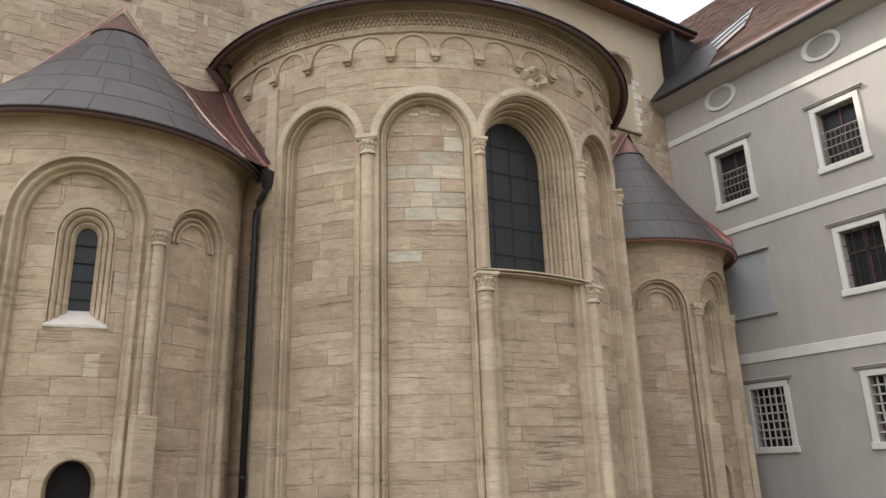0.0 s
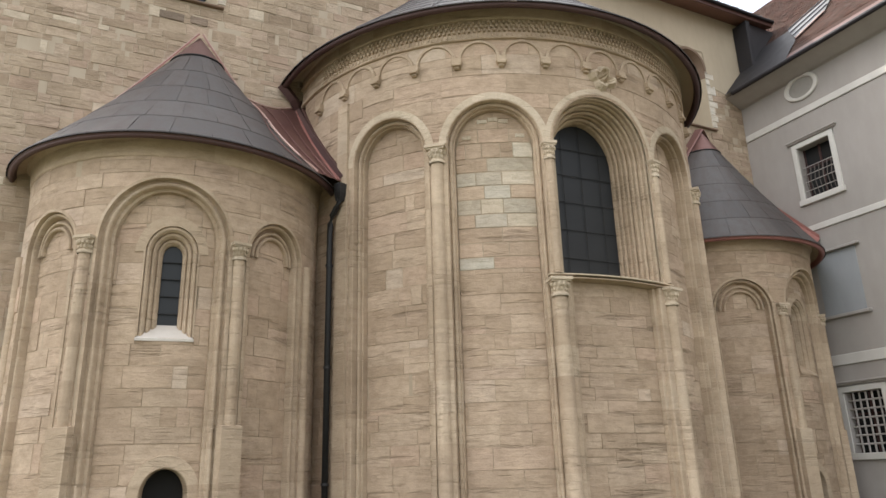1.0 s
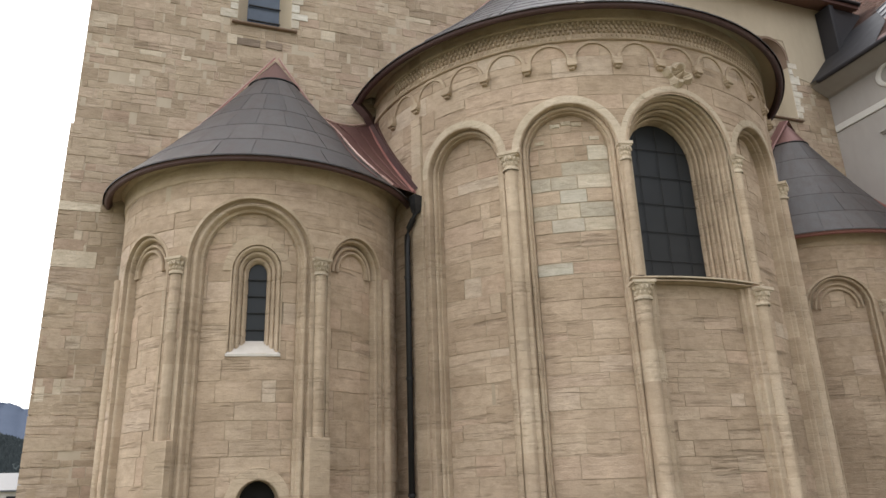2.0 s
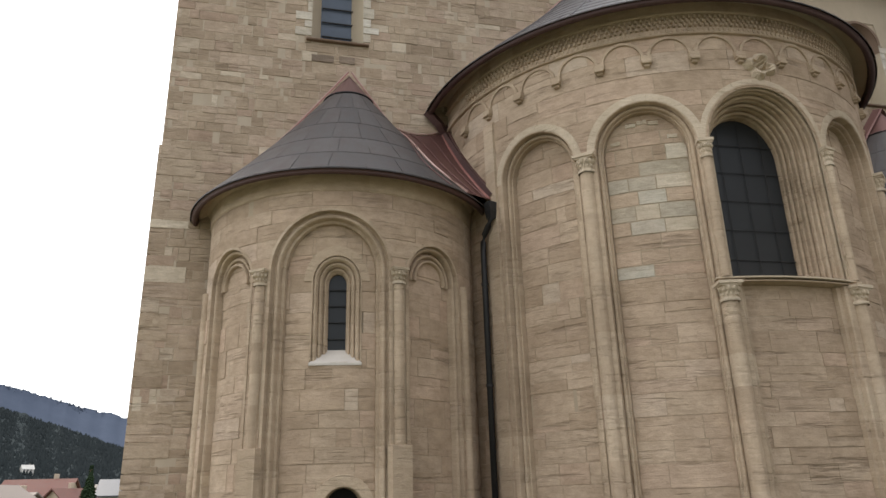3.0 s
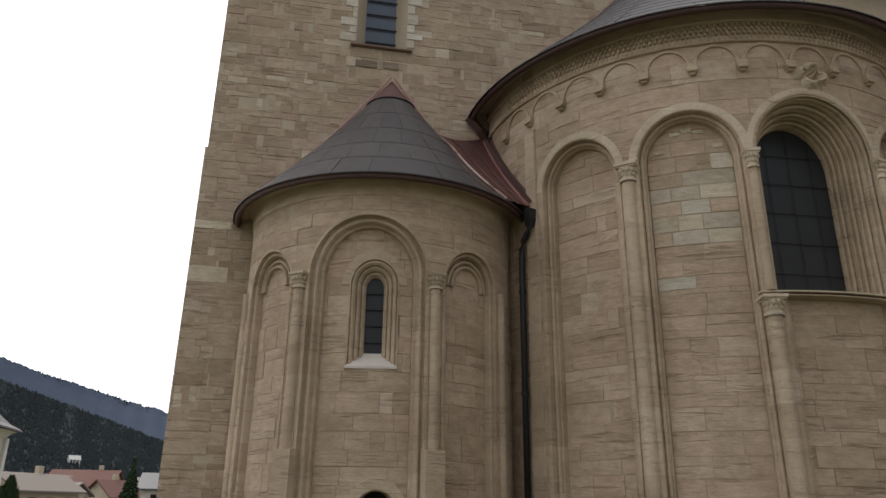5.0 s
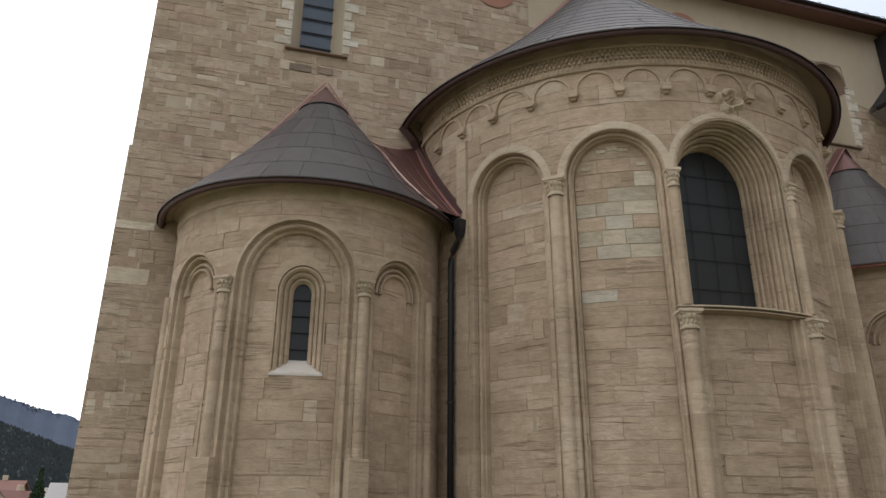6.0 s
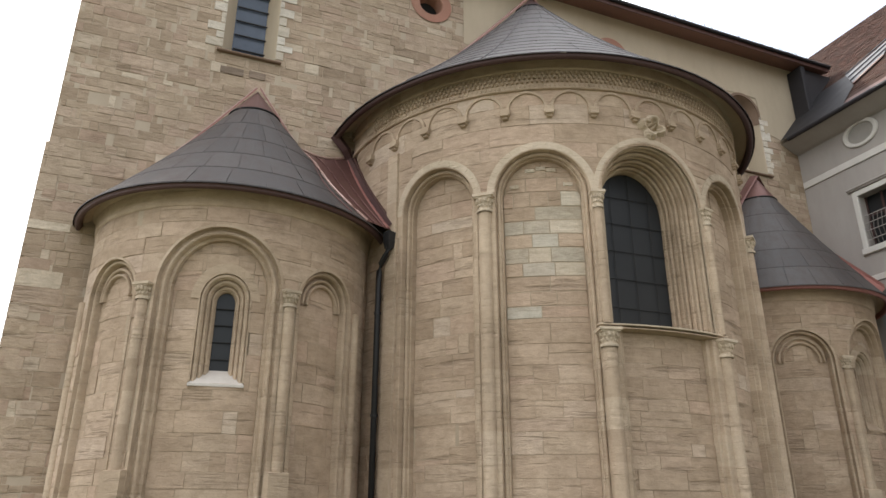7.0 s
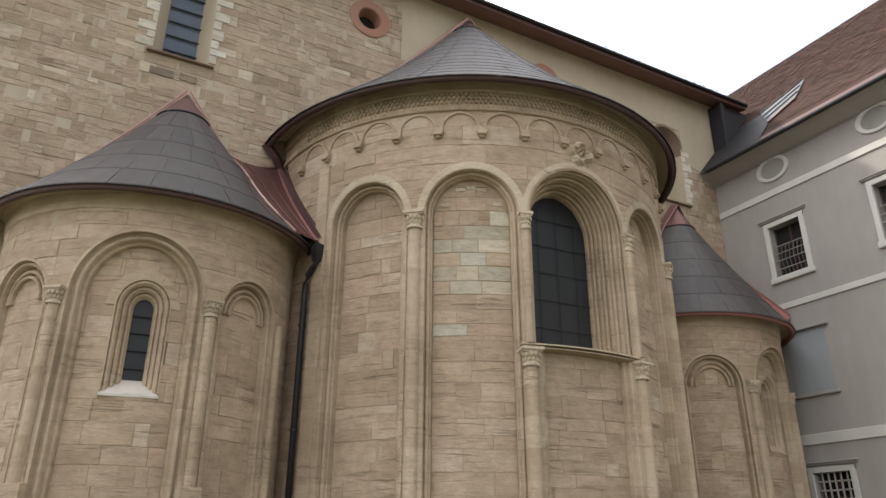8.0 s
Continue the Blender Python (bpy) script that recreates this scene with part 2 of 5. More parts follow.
# ---- builders ----
def mesh_of(name, verts, faces, mats, smooth=False):
    me = bpy.data.meshes.new(name)
    me.from_pydata(verts, [], faces)
    for m in mats if isinstance(mats, (list, tuple)) else [mats]:
        me.materials.append(m)
    if smooth:
        me.polygons.foreach_set("use_smooth", [True] * len(me.polygons))
    me.update()
    return me


def thing(name, label, category, group="", kind="", at=(0, 0, 0)):
    ob = tagged(new(name), label, category, group, kind)
    ob.location = at
    ob.empty_display_size = 0.3
    return ob


def part(name, shape, material, parent=None, label="", smooth=False):
    """Links one mesh (a bmesh or verts and faces, in world coordinates) as a part of parent."""
    if isinstance(shape, bmesh.types.BMesh):
        me = bpy.data.meshes.new(name)
        bmesh.ops.recalc_face_normals(shape, faces=shape.faces)
        shape.to_mesh(me)
        shape.free()
        me.materials.append(material)
        if smooth:
            me.polygons.foreach_set("use_smooth", [True] * len(me.polygons))
    else:
        me = mesh_of(name, shape[0], shape[1], material, smooth)
    ob = tagged(new(name, me), label)
    if parent is not None:
        adopt(ob, parent)
    return ob


def adopt(ob, parent):
    ob.parent = parent
    base = Vector((0, 0, 0))
    p = parent
    while p is not None:
        base += p.location
        p = p.parent
    ob.location = ob.location - base
    return ob


def box_shape(a, b, bevel=0.0, m=None):
    bm = bmesh.new()
    bmesh.ops.create_cube(bm, size=1)
    a, b = Vector(a), Vector(b)
    for v in bm.verts:
        v.co = Vector([(a[i] + b[i]) / 2 + v.co[i] * abs(b[i] - a[i]) for i in range(3)])
    if bevel:
        bmesh.ops.bevel(bm, geom=bm.edges[:], offset=bevel, segments=1, affect="EDGES")
    if m is not None:
        bm.transform(m)
    return bm


def join_shapes(shapes):
    verts, faces = [], []
    for v, f in shapes:
        k = len(verts)
        verts += v
        faces += [tuple(i + k for i in q) for q in f]
    return verts, faces


def round_wall(cx, cy, R):
    """Maps (arc length, height, depth) onto an upright round wall."""
    def at(u, z, d):
        th = u / R
        return (cx + (R + d) * math.sin(th), cy - (R + d) * math.cos(th), z)
    at.R = R
    return at


def flat_wall(y):
    def at(u, z, d):
        return (u, y - d, z)
    at.R = None
    return at


def block(at, u0, u1, z0, z1, d, lo=None, hi=None, gap=0.006, chamfer=0.010, back=0.04, rng=None, step=None, rough=1.0):
    """One stone on a wall: its front with chamfered edges, cut along an arch where lo or hi says so."""
    u0, u1, z0, z1 = u0 + gap, u1 - gap, z0 + gap, z1 - gap
    if u1 - u0 < 0.03 or z1 - z0 < 0.02:
        return []
    cut = False
    if lo or hi:
        probe = [u0 + (u1 - u0) * i / 8 for i in range(9)]
        cut = any((lo and lo(u) > z0) or (hi and hi(u) < z1) for u in probe)
    st = step or (0.06 if cut else 0.3)
    n = max(1, math.ceil((u1 - u0) / st))
    runs, run = [], []
    for i in range(n + 1):
        u = u0 + (u1 - u0) * i / n
        b = max(z0, lo(u)) if lo and cut else z0
        t = min(z1, hi(u)) if hi and cut else z1
        if t - b > 0.025:
            run.append((u, b, t))
        elif run:
            runs.append(run)
            run = []
    if run:
        runs.append(run)
    out = []
    j = (lambda a: rng.uniform(-a, a) * rough) if rng else (lambda a: 0.0)
    for run in runs:
        if len(run) < 2:
            continue
        tb, tt, td = j(0.006), j(0.006), j(0.004)
        verts, faces = [], []
        last = len(run) - 1
        for i, (u, b, t) in enumerate(run):
            e = chamfer if i == 0 else -chamfer if i == last else 0.0
            c = min(chamfer, (t - b) * 0.3)
            s = i / last - 0.5
            dd = d + td * s + j(0.0025)
            verts += [at(u, b, d - back), at(u + e, b + c + tb * s + j(0.003), dd), at(u + e, t - c + tt * s + j(0.003), dd), at(u, t, d - back)]
        for i in range(last):
            a = 4 * i
            for k in range(3):
                faces.append((a + k, a + 4 + k, a + 5 + k, a + 1 + k))
        a = 4 * last
        faces += [(3, 2, 1, 0), (a, a + 1, a + 2, a + 3)]
        out.append((verts, faces))
    return out


def courses(rng, u0, u1, z0, z1, h, w):
    """Rectangles of coursed masonry, with some upright and some split stones."""
    z = z0
    while z < z1 - 0.05:
        hh = min(rng.uniform(*h), z1 - z)
        if z1 - z - hh < h[0] * 0.5:
            hh = z1 - z
        u = u0 - rng.uniform(0, w[0])
        while u < u1:
            ww = rng.uniform(*w)
            if rng.random() < 0.16:
                ww *= 0.42
            a, b = max(u, u0), min(u + ww, u1)
            if u1 - b < w[0] * 0.3:
                b = u1
            if b - a > 0.05:
                if rng.random() < 0.14 and hh > 0.26:
                    k = rng.uniform(0.35, 0.65) * hh
                    yield a, b, z, z + k
                    yield a, b, z + k, z + hh
                else:
                    yield a, b, z, z + hh
            u = b if b == u1 else u + ww
        z += hh


class Pieces:
    """Collects pieces; the 300 nearest a spot become objects of their own, the rest one joined mesh."""

    def __init__(self, name, material, parent, spot, limit=300, rest="masonry"):
        self.rest = rest
        self.name, self.material, self.parent, self.spot, self.limit = name, material, parent, Vector(spot), limit
        self.shapes = []

    def add(self, shapes):
        self.shapes += shapes

    def close(self):
        order = sorted(self.shapes, key=lambda s: (Vector(s[0][0]) - self.spot).length)
        for v, f in order[:self.limit]:
            part(self.name, (v, f), self.material, self.parent)
        if order[self.limit:]:
            rest = part(self.rest, join_shapes(order[self.limit:]), self.material, self.parent)
            tagged(rest, kind="stuff")


def moulding(at, cu, zs, zb, prof, seg=22, closed_bottom=False):
    """A profile of (distance from the arch's centre, depth) swept up one jamb, round the arch and down the other."""
    rows = [(-1, 0, zb), (-1, 0, zs)] if zb < zs else []
    for i in range(seg + 1):
        a = math.pi * (1 - i / seg)
        rows.append((math.cos(a), math.sin(a), zs))
    if zb < zs:
        rows.append((1, 0, zb))
    k = len(prof)
    verts = [at(cu + nx * rho, zz + nz * rho, d) for nx, nz, zz in rows for rho, d in prof]
    faces = [(i * k + j, i * k + j + 1, i * k + k + j + 1, i * k + k + j) for i in range(len(rows) - 1) for j in range(k - 1)]
    return verts, faces


def roll(rho, d, r, n=5):
    """A round roll in a profile, from outside to inside."""
    return [(rho + r * math.cos(math.pi * i / n), d + r * math.sin(math.pi * i / n)) for i in range(n + 1)]


def arch_top(cu, zs, rho):
    def hi(u):
        x = abs(u - cu)
        return zs + math.sqrt(rho * rho - x * x) if x < rho else -99.0
    return hi


def ring_sweep(cx, cy, prof, a0, a1, n):
    """A profile of (radius, height) swept round an upright axis from a0 to a1 degrees."""
    verts, faces, k = [], [], len(prof)
    for i in range(n + 1):
        a = radians(a0 + (a1 - a0) * i / n)
        verts += [(cx + r * math.sin(a), cy - r * math.cos(a), z) for r, z in prof]
    for i in range(n):
        faces += [(i * k + j, i * k + k + j, i * k + k + j + 1, i * k + j + 1) for j in range(k - 1)]
    return verts, faces


def tube(points, r, n=10):
    verts, faces = [], []
    pts = [Vector(p) for p in points]
    for i, p in enumerate(pts):
        d = (pts[min(i + 1, len(pts) - 1)] - pts[max(i - 1, 0)]).normalized()
        x = d.orthogonal().normalized() if abs(d.z) < 0.9 else Vector((1, 0, 0))
        x = (x - d * x.dot(d)).normalized()
        y = d.cross(x)
        verts += [tuple(p + r * (math.cos(2 * math.pi * k / n) * x + math.sin(2 * math.pi * k / n) * y)) for k in range(n)]
    for i in range(len(pts) - 1):
        faces += [(i * n + k, i * n + (k + 1) % n, (i + 1) * n + (k + 1) % n, (i + 1) * n + k) for k in range(n)]
    faces += [tuple(range(n - 1, -1, -1)), tuple(range((len(pts) - 1) * n, len(pts) * n))]
    return verts, faces


# ---- the apses ----
def half_column(apse, at, deg, z0, z1, r, capital=True, base=False, cap_h=0.36):
    """An engaged shaft with its carved capital."""
    u = radians(deg) * at.R
    x, y, _ = at(u, 0, 0.0)
    th = u / at.R
    top = z1 - (cap_h if capital else 0.0)
    rows = [(r * 1.0, z0), (r * 1.0, top)]
    if base:
        rows = [(r * 1.45, z0), (r * 1.45, z0 + 0.12), (r * 1.2, z0 + 0.20), (r, z0 + 0.28), (r, top)]
    shaft = part("half_column", ring_sweep(x, y, rows, 0, 360, 20), DRESSED, apse, "slender engaged sandstone half-column", True)
    if capital:
        m = Matrix.Translation((x, y, top)) @ Matrix.Rotation(th, 4, "Z")
        bm = bmesh.new()
        prof = [(r * 1.28, 0.0), (r * 1.32, 0.025), (r * 1.28, 0.05), (r * 1.02, 0.06), (r * 1.05, 0.13), (r * 1.25, cap_h * 0.55), (r * 1.42, cap_h * 0.75)]
        v, f = ring_sweep(0, 0, prof, 0, 360, 16)
        bv = [bm.verts.new(p) for p in v]
        for q in f:
            bm.faces.new([bv[i] for i in q])
        for tier, (zz, rr, s) in enumerate(((cap_h * 0.36, r * 1.10, 0.024), (cap_h * 0.62, r * 1.32, 0.030))):
            for i in range(7):
                a = radians(-90 + 30 * i + 15 * tier)
                bmesh.ops.create_icosphere(bm, subdivisions=1, radius=s, matrix=Matrix.Translation((rr * math.sin(a), -rr * math.cos(a), zz)) @ Matrix.Diagonal((1, 1, 1.7, 1)))
        w = r * 1.55
        for z_a, z_b, ww in ((cap_h * 0.75, cap_h * 0.84, w * 0.92), (cap_h * 0.84, cap_h, w * 1.05)):
            bmesh.ops.create_cube(bm, size=1, matrix=Matrix.Translation((0, 0.02, (z_a + z_b) / 2)) @ Matrix.Diagonal((2 * ww, 2 * ww, z_b - z_a, 1)))
        bm.transform(m)
        part("capital", bm, LIGHT, shaft, "carved leaf capital of pale sandstone")
    return shaft


def cone_roof(apse, cx, apex_z, apex_y, re, ze, rows, per_row, cap_s, cover, seed, label, apex_x=0.0, sag=0.15, verge=1.0, ribs=(), cap_m=None):
    """Half a cone of overlapping sheets on a boarded core, with cap, verge strips and gutter."""
    rng = random.Random(seed)

    def at(s, a):
        r = re * s
        z = apex_z - (apex_z - ze) * s - sag * math.sin(math.pi * s)
        return r, z

    def pt(s, a, lift=0.0):
        r, z = at(s, a)
        k = 1.0 - s
        return (cx + apex_x * k + r * math.sin(a), apex_y * k - r * math.cos(a), z + lift)
    core = [], []
    n, m = 48, 10
    for j in range(m + 1):
        for i in range(n + 1):
            core[0].append(pt(max(j / m, 0.004), radians(-92 + 184 * i / n), -0.006))
    for j in range(m):
        for i in range(n):
            a = j * (n + 1) + i
            core[1].append((a, a + 1, a + n + 2, a + n + 1))
    roof = part("roof", core, cover, apse, label)
    for j in range(rows):
        s0, s1 = cap_s * 0.9 + (1 - cap_s * 0.9) * j / rows, cap_s * 0.9 + (1 - cap_s * 0.9) * (j + 1) / rows
        k = max(4, round(per_row * (0.45 + 0.55 * s1)))
        off = rng.random()
        for i in range(-1, k + 1):
            a0, a1 = radians(-92 + 184 * (i + off) / k), radians(-92 + 184 * (i + 1 + off) / k)
            a0, a1 = max(a0, radians(-92)), min(a1, radians(92))
            if a1 - a0 < 0.02:
                continue
            v, f = [], []
            q = max(2, math.ceil((a1 - a0) / 0.09))
            sk = rng.uniform(-0.012, 0.012)
            g = 0.005 / max(re * s1, 0.3)
            for p in range(q + 1):
                a = a0 + g + (a1 - a0 - 2 * g) * p / q
                v += [pt(s0 - 0.02, a + sk, 0.001), pt(s1 + 0.010, a, 0.024), pt(s1 + 0.010, a, 0.0)]
            for p in range(q):
                b = 3 * p
                f += [(b, b + 3, b + 4, b + 1), (b + 1, b + 4, b + 5, b + 2)]
            f += [(0, 1, 2), (3 * q, 3 * q + 2, 3 * q + 1)]
            part("roof_sheet", (v, f), cover, roof)
    # cap on the point
    v, f = [], []
    q = 20
    for s, lift in ((0.003, 0.05), (cap_s, 0.055), (cap_s, 0.015)):
        v += [pt(s, radians(-94 + 188 * i / q), lift) for i in range(q + 1)]
    for r_ in range(2):
        for i in range(q):
            a = r_ * (q + 1) + i
            f.append((a, a + 1, a + q + 2, a + q + 1))
    part("roof_cap", (v, f), cap_m or COPPER, roof, "reddish copper cap on the point" if cap_m is None else "dark brown cap on the point")
    part("cap_edge", tube([pt(cap_s, radians(-92 + 184 * i / q), 0.035) for i in range(q + 1)], 0.022, 6), IRON, roof)
    # verge strips along the church wall
    for side in (-1, 1):
        pts = [pt(s / 14, side * radians(91), 0.05) for s in range(0, 15)]
        v, f = [], []
        for p in pts:
            v += [(p[0] + side * 0.02, p[1] - 0.22 * verge, p[2] + 0.0), (p[0] + side * 0.04, p[1] - 0.18 * verge, p[2] + 0.06 * verge), (p[0] + side * 0.10, p[1] + 0.10, p[2] + 0.15 * verge)]
        for i in range(14):
            f += [(3 * i + j, 3 * i + j + 1, 3 * i + j + 4, 3 * i + j + 3) for j in range(2)]
        part("verge_strip", (v, f), COPPER if apex_x else COPPER_RED, roof, "reddish copper verge strip")
        if not apex_x:
            part("verge_edge", tube([(p[0] + side * 0.045, p[1] - 0.18 * verge, p[2] + 0.065 * verge) for p in pts], 0.017, 6), COPPER_LIGHT, roof, "worn light copper edge")
    for deg in ribs:
        part("hip_seam", tube([pt(cap_s + (1.0 - cap_s) * i / 12, radians(deg), 0.02) for i in range(13)], 0.018, 6), cover, roof, "raised seam down the roof")
    return roof, pt


def eave_gutter(roof, cx, re, ze, material, a0=-91, a1=91, r=0.065):
    prof = [(re - 0.02 + r * math.cos(t), ze + 0.06 + r * math.sin(t)) for t in [math.pi * (1 + i / 8) for i in range(9)]]
    prof = [(re - 0.1, ze + 0.12)] + prof + [(re + 0.052, ze + 0.085), (re + 0.03, ze + 0.10), (re - 0.06, ze + 0.13)]
    part("gutter", ring_sweep(cx, 0, prof, a0, a1, 72), material, roof, "brown metal eaves gutter")


def stone_fill(apse, at, bays, u0, u1, z0, z1, spot, seed, wall_label):
    """The outer face of an apse: mortar bed and ashlar, open where the niches are."""
    rng = random.Random(seed)

    def lo(u):
        z = -99.0
        for cu, zs, rho in bays:
            x = abs(u - cu)
            if x < rho:
                z = max(z, zs + math.sqrt(rho * rho - x * x))
        return z
    bed = block(at, u0, u1, z0, z1, -0.007, lo, None, 0.0, 0.0, 0.02, None, 0.03)
    wall = part("wall", join_shapes(bed), MORTAR, apse, wall_label)
    sink = Pieces("stone", STONE, wall, spot)
    for a, b, c, d in courses(rng, u0, u1, z0, z1, (0.26, 0.48), (0.55, 1.35)):
        sink.add(block(at, a, b, c, d, rng.uniform(-0.003, 0.009), lo, None, 0.0012, 0.004, 0.02, rng))
    return wall, sink


def niche_fill(sink, wall, at, cu, zs, rho, z0, depth, seed, hi=None, hole=None, h=(0.22, 0.40), w=(0.45, 1.1), keep_out=None):
    """The back of a niche: mortar bed and ashlar cut to the arch."""
    rng = random.Random(seed)
    hi = hi or arch_top(cu, zs, rho)
    bed = block(at, cu - rho, cu + rho, z0, zs + rho, depth - 0.007, None, hi, 0.0, 0.0, 0.02, None, 0.03)
    if hole is None:
        part("niche_back", join_shapes(bed), MORTAR, wall)
    for a, b, c, d in courses(rng, cu - rho, cu + rho, z0, zs + rho, h, w):
        rects = [(a, b, c, d)]
        for hu, hw, hz0, hz1 in hole or ():
            left_over = []
            for a_, b_, c_, d_ in rects:
                if b_ > hu - hw and a_ < hu + hw and d_ > hz0 and c_ < hz1:
                    left_over += [(a_, hu - hw, c_, d_), (hu + hw, b_, c_, d_), (max(a_, hu - hw), min(b_, hu + hw), c_, min(d_, hz0)), (max(a_, hu - hw), min(b_, hu + hw), max(c_, hz1), d_)]
                else:
                    left_over.append((a_, b_, c_, d_))
            rects = left_over
        for a_, b_, c_, d_ in rects:
            if b_ - a_ < 0.04 or d_ - c_ < 0.03:
                continue
            if keep_out and d_ > keep_out[0] and c_ < keep_out[1]:
                if c_ < keep_out[0]:
                    d_ = keep_out[0]
                elif d_ > keep_out[1]:
                    c_ = keep_out[1]
                else:
                    continue
                if d_ - c_ < 0.03:
                    continue
            sink.add(block(at, a_, b_, c_, d_, depth + rng.uniform(-0.003, 0.009), None, hi, 0.0012, 0.004, 0.02, rng))


def voussoirs(wall, at, cu, zs, r_in, r_out, d, n, material=None):
    """A ring of wedge stones round an arch, each a piece of its own."""
    for i in range(n):
        a0, a1 = math.pi * i / n + 0.002 / r_out, math.pi * (i + 1) / n - 0.002 / r_out
        v, f = [], []
        q = 4
        for k in range(q + 1):
            a = a0 + (a1 - a0) * k / q
            c, s = math.cos(a), math.sin(a)
            v += [at(cu + rr * c, zs + rr * s, dd) for rr, dd in ((r_in, d - 0.05), (r_in + 0.006, d), (r_out - 0.006, d), (r_out, d - 0.05))]
        for k in range(q):
            f += [(4 * k + j, 4 * k + 4 + j, 4 * k + 5 + j, 4 * k + 1 + j) for j in range(3)]
        f += [(3, 2, 1, 0), (4 * q, 4 * q + 1, 4 * q + 2, 4 * q + 3)]
        part("voussoir", (v, f), material or LIGHT, wall)


def arched_pane(name, origin, tx, half, z0, zs, material, parent, label, inset=0.0):
    """A flat pane with a round head, standing on the line origin + x * tx."""
    v = [(origin[0] - tx[0] * half, origin[1] - tx[1] * half, z0), (origin[0] + tx[0] * half, origin[1] + tx[1] * half, z0)]
    for i in range(19):
        a = math.pi * i / 18
        x = half * math.cos(a)
        v.append((origin[0] + tx[0] * x, origin[1] + tx[1] * x, zs + half * math.sin(a)))
    return part(name, (v, [tuple(range(len(v)))]), material, parent, label)


def glazing_bars(window, origin, tx, n, half, z0, zs, cols, rows, r=0.012):
    """Lead and iron bars a little in front of a pane."""
    o = Vector((origin[0], origin[1], 0)) + Vector((n[0], n[1], 0)) * 0.03
    t = Vector((tx[0], tx[1], 0))
    for i in range(1, cols):
        x = -half + 2 * half * i / cols
        top = zs + math.sqrt(max(half * half - x * x, 0))
        part("glazing_bar", tube([o + t * x + Vector((0, 0, z0)), o + t * x + Vector((0, 0, top))], r * 0.7, 6), LEADING, window)
    total = zs + half - z0
    for j in range(1, rows):
        z = z0 + total * j / rows
        hw = half if z < zs else math.sqrt(max(half * half - (z - zs) ** 2, 0))
        part("glazing_bar", tube([o - t * hw + Vector((0, 0, z)), o + t * hw + Vector((0, 0, z))], r, 6), LEADING, window)


# ---- main apse ----
R_MAIN = 4.95
main_at = round_wall(0, 0, R_MAIN)
main_apse = thing("main_apse", "tall round sandstone apse with blind arcade and frieze", "apse")
SPRING = 7.6


def mu(deg):
    return radians(deg) * R_MAIN


# bays: centre in degrees, half-width of the niche
MAIN_BAYS = [(-53.6, 0.72), (-28.6, 0.80), (23.8, 0.80), (49.0, 0.74)]
WIN_DEG, WIN_OUT, WIN_IN = -2.5, 1.18, 0.90
open_bays = [(mu(d), SPRING, w + 0.17) for d, w in MAIN_BAYS] + [(mu(WIN_DEG), SPRING, WIN_OUT - 0.06)]
main_wall, main_stones = stone_fill(main_apse, main_at, open_bays, mu(-86), mu(86), 0.0, 10.62, (-3.2, -4.0, 4.5), 11, "coursed golden sandstone ashlar")
main_pale = Pieces("pale_stone", PALE, main_wall, (-2.5, -4.2, 5), 120)
for k, (deg, w) in enumerate(MAIN_BAYS):
    cu = mu(deg)
    step = [(w + 0.185, -0.03), (w + 0.185, 0.012), (w + 0.11, 0.012), (w + 0.10, 0.0), (w + 0.10, -0.13)] + roll(w + 0.062, -0.14, 0.036) + [(w + 0.026, -0.19), (w + 0.01, -0.19), (w, -0.20), (w, -0.36)]
    part("arch_moulding", moulding(main_at, cu, SPRING, 0.0, step), DRESSED, main_apse, "stepped and rolled niche moulding of dressed sandstone")
    voussoirs(main_wall, main_at, cu, SPRING, w + 0.12, w + 0.27, 0.016, 13)
    niche_fill(main_stones, main_wall, main_at, cu, SPRING, w, 0.0, -0.31, 20 + k, h=(0.22, 0.42), w=(0.45, 1.25), keep_out=(5.20, 8.04) if k == 1 else None)
# mended courses in the second niche: foot of the course, then each stone's share of the width and whether it is pale
MENDED = [(5.20, 0.43, "p", 1.0, "w"), (5.437, 0.3, "w", 0.62, "w", 1.0, "w"), (5.714, 0.55, "w", 1.0, "w"), (6.007, 0.22, "w", 0.62, "p", 1.0, "q"),
          (6.275, 0.30, "p", 0.58, "q", 1.0, "p"), (6.578, 0.35, "w", 0.68, "p", 1.0, "w"), (6.855, 0.25, "p", 0.58, "p", 1.0, "q"), (7.136, 0.40, "w", 1.0, "p"),
          (7.421, 0.13, "w", 0.34, "w", 0.58, "w", 0.74, "w", 1.0, "q"), (7.74, 0.3, "w", 0.7, "w", 1.0, "w"), (8.04,)]
rng = random.Random(19)
main_bright = Pieces("pale_stone", QUOIN_SOFT, main_wall, (-2.5, -4.2, 5), 120)
kinds = {"p": main_pale, "q": main_bright, "w": main_stones}
cu, w = mu(-28.6), 0.80
for row, above in zip(MENDED, MENDED[1:]):
    left = 0.0
    for share, kind_ in zip(row[1::2], row[2::2]):
        kinds[kind_].add(block(main_at, cu - w + 2 * w * left, cu - w + 2 * w * share, row[0], above[0], -0.31 + rng.uniform(-0.003, 0.010), None, arch_top(cu, SPRING, w), 0.004, 0.007, 0.03, rng))
        left = share
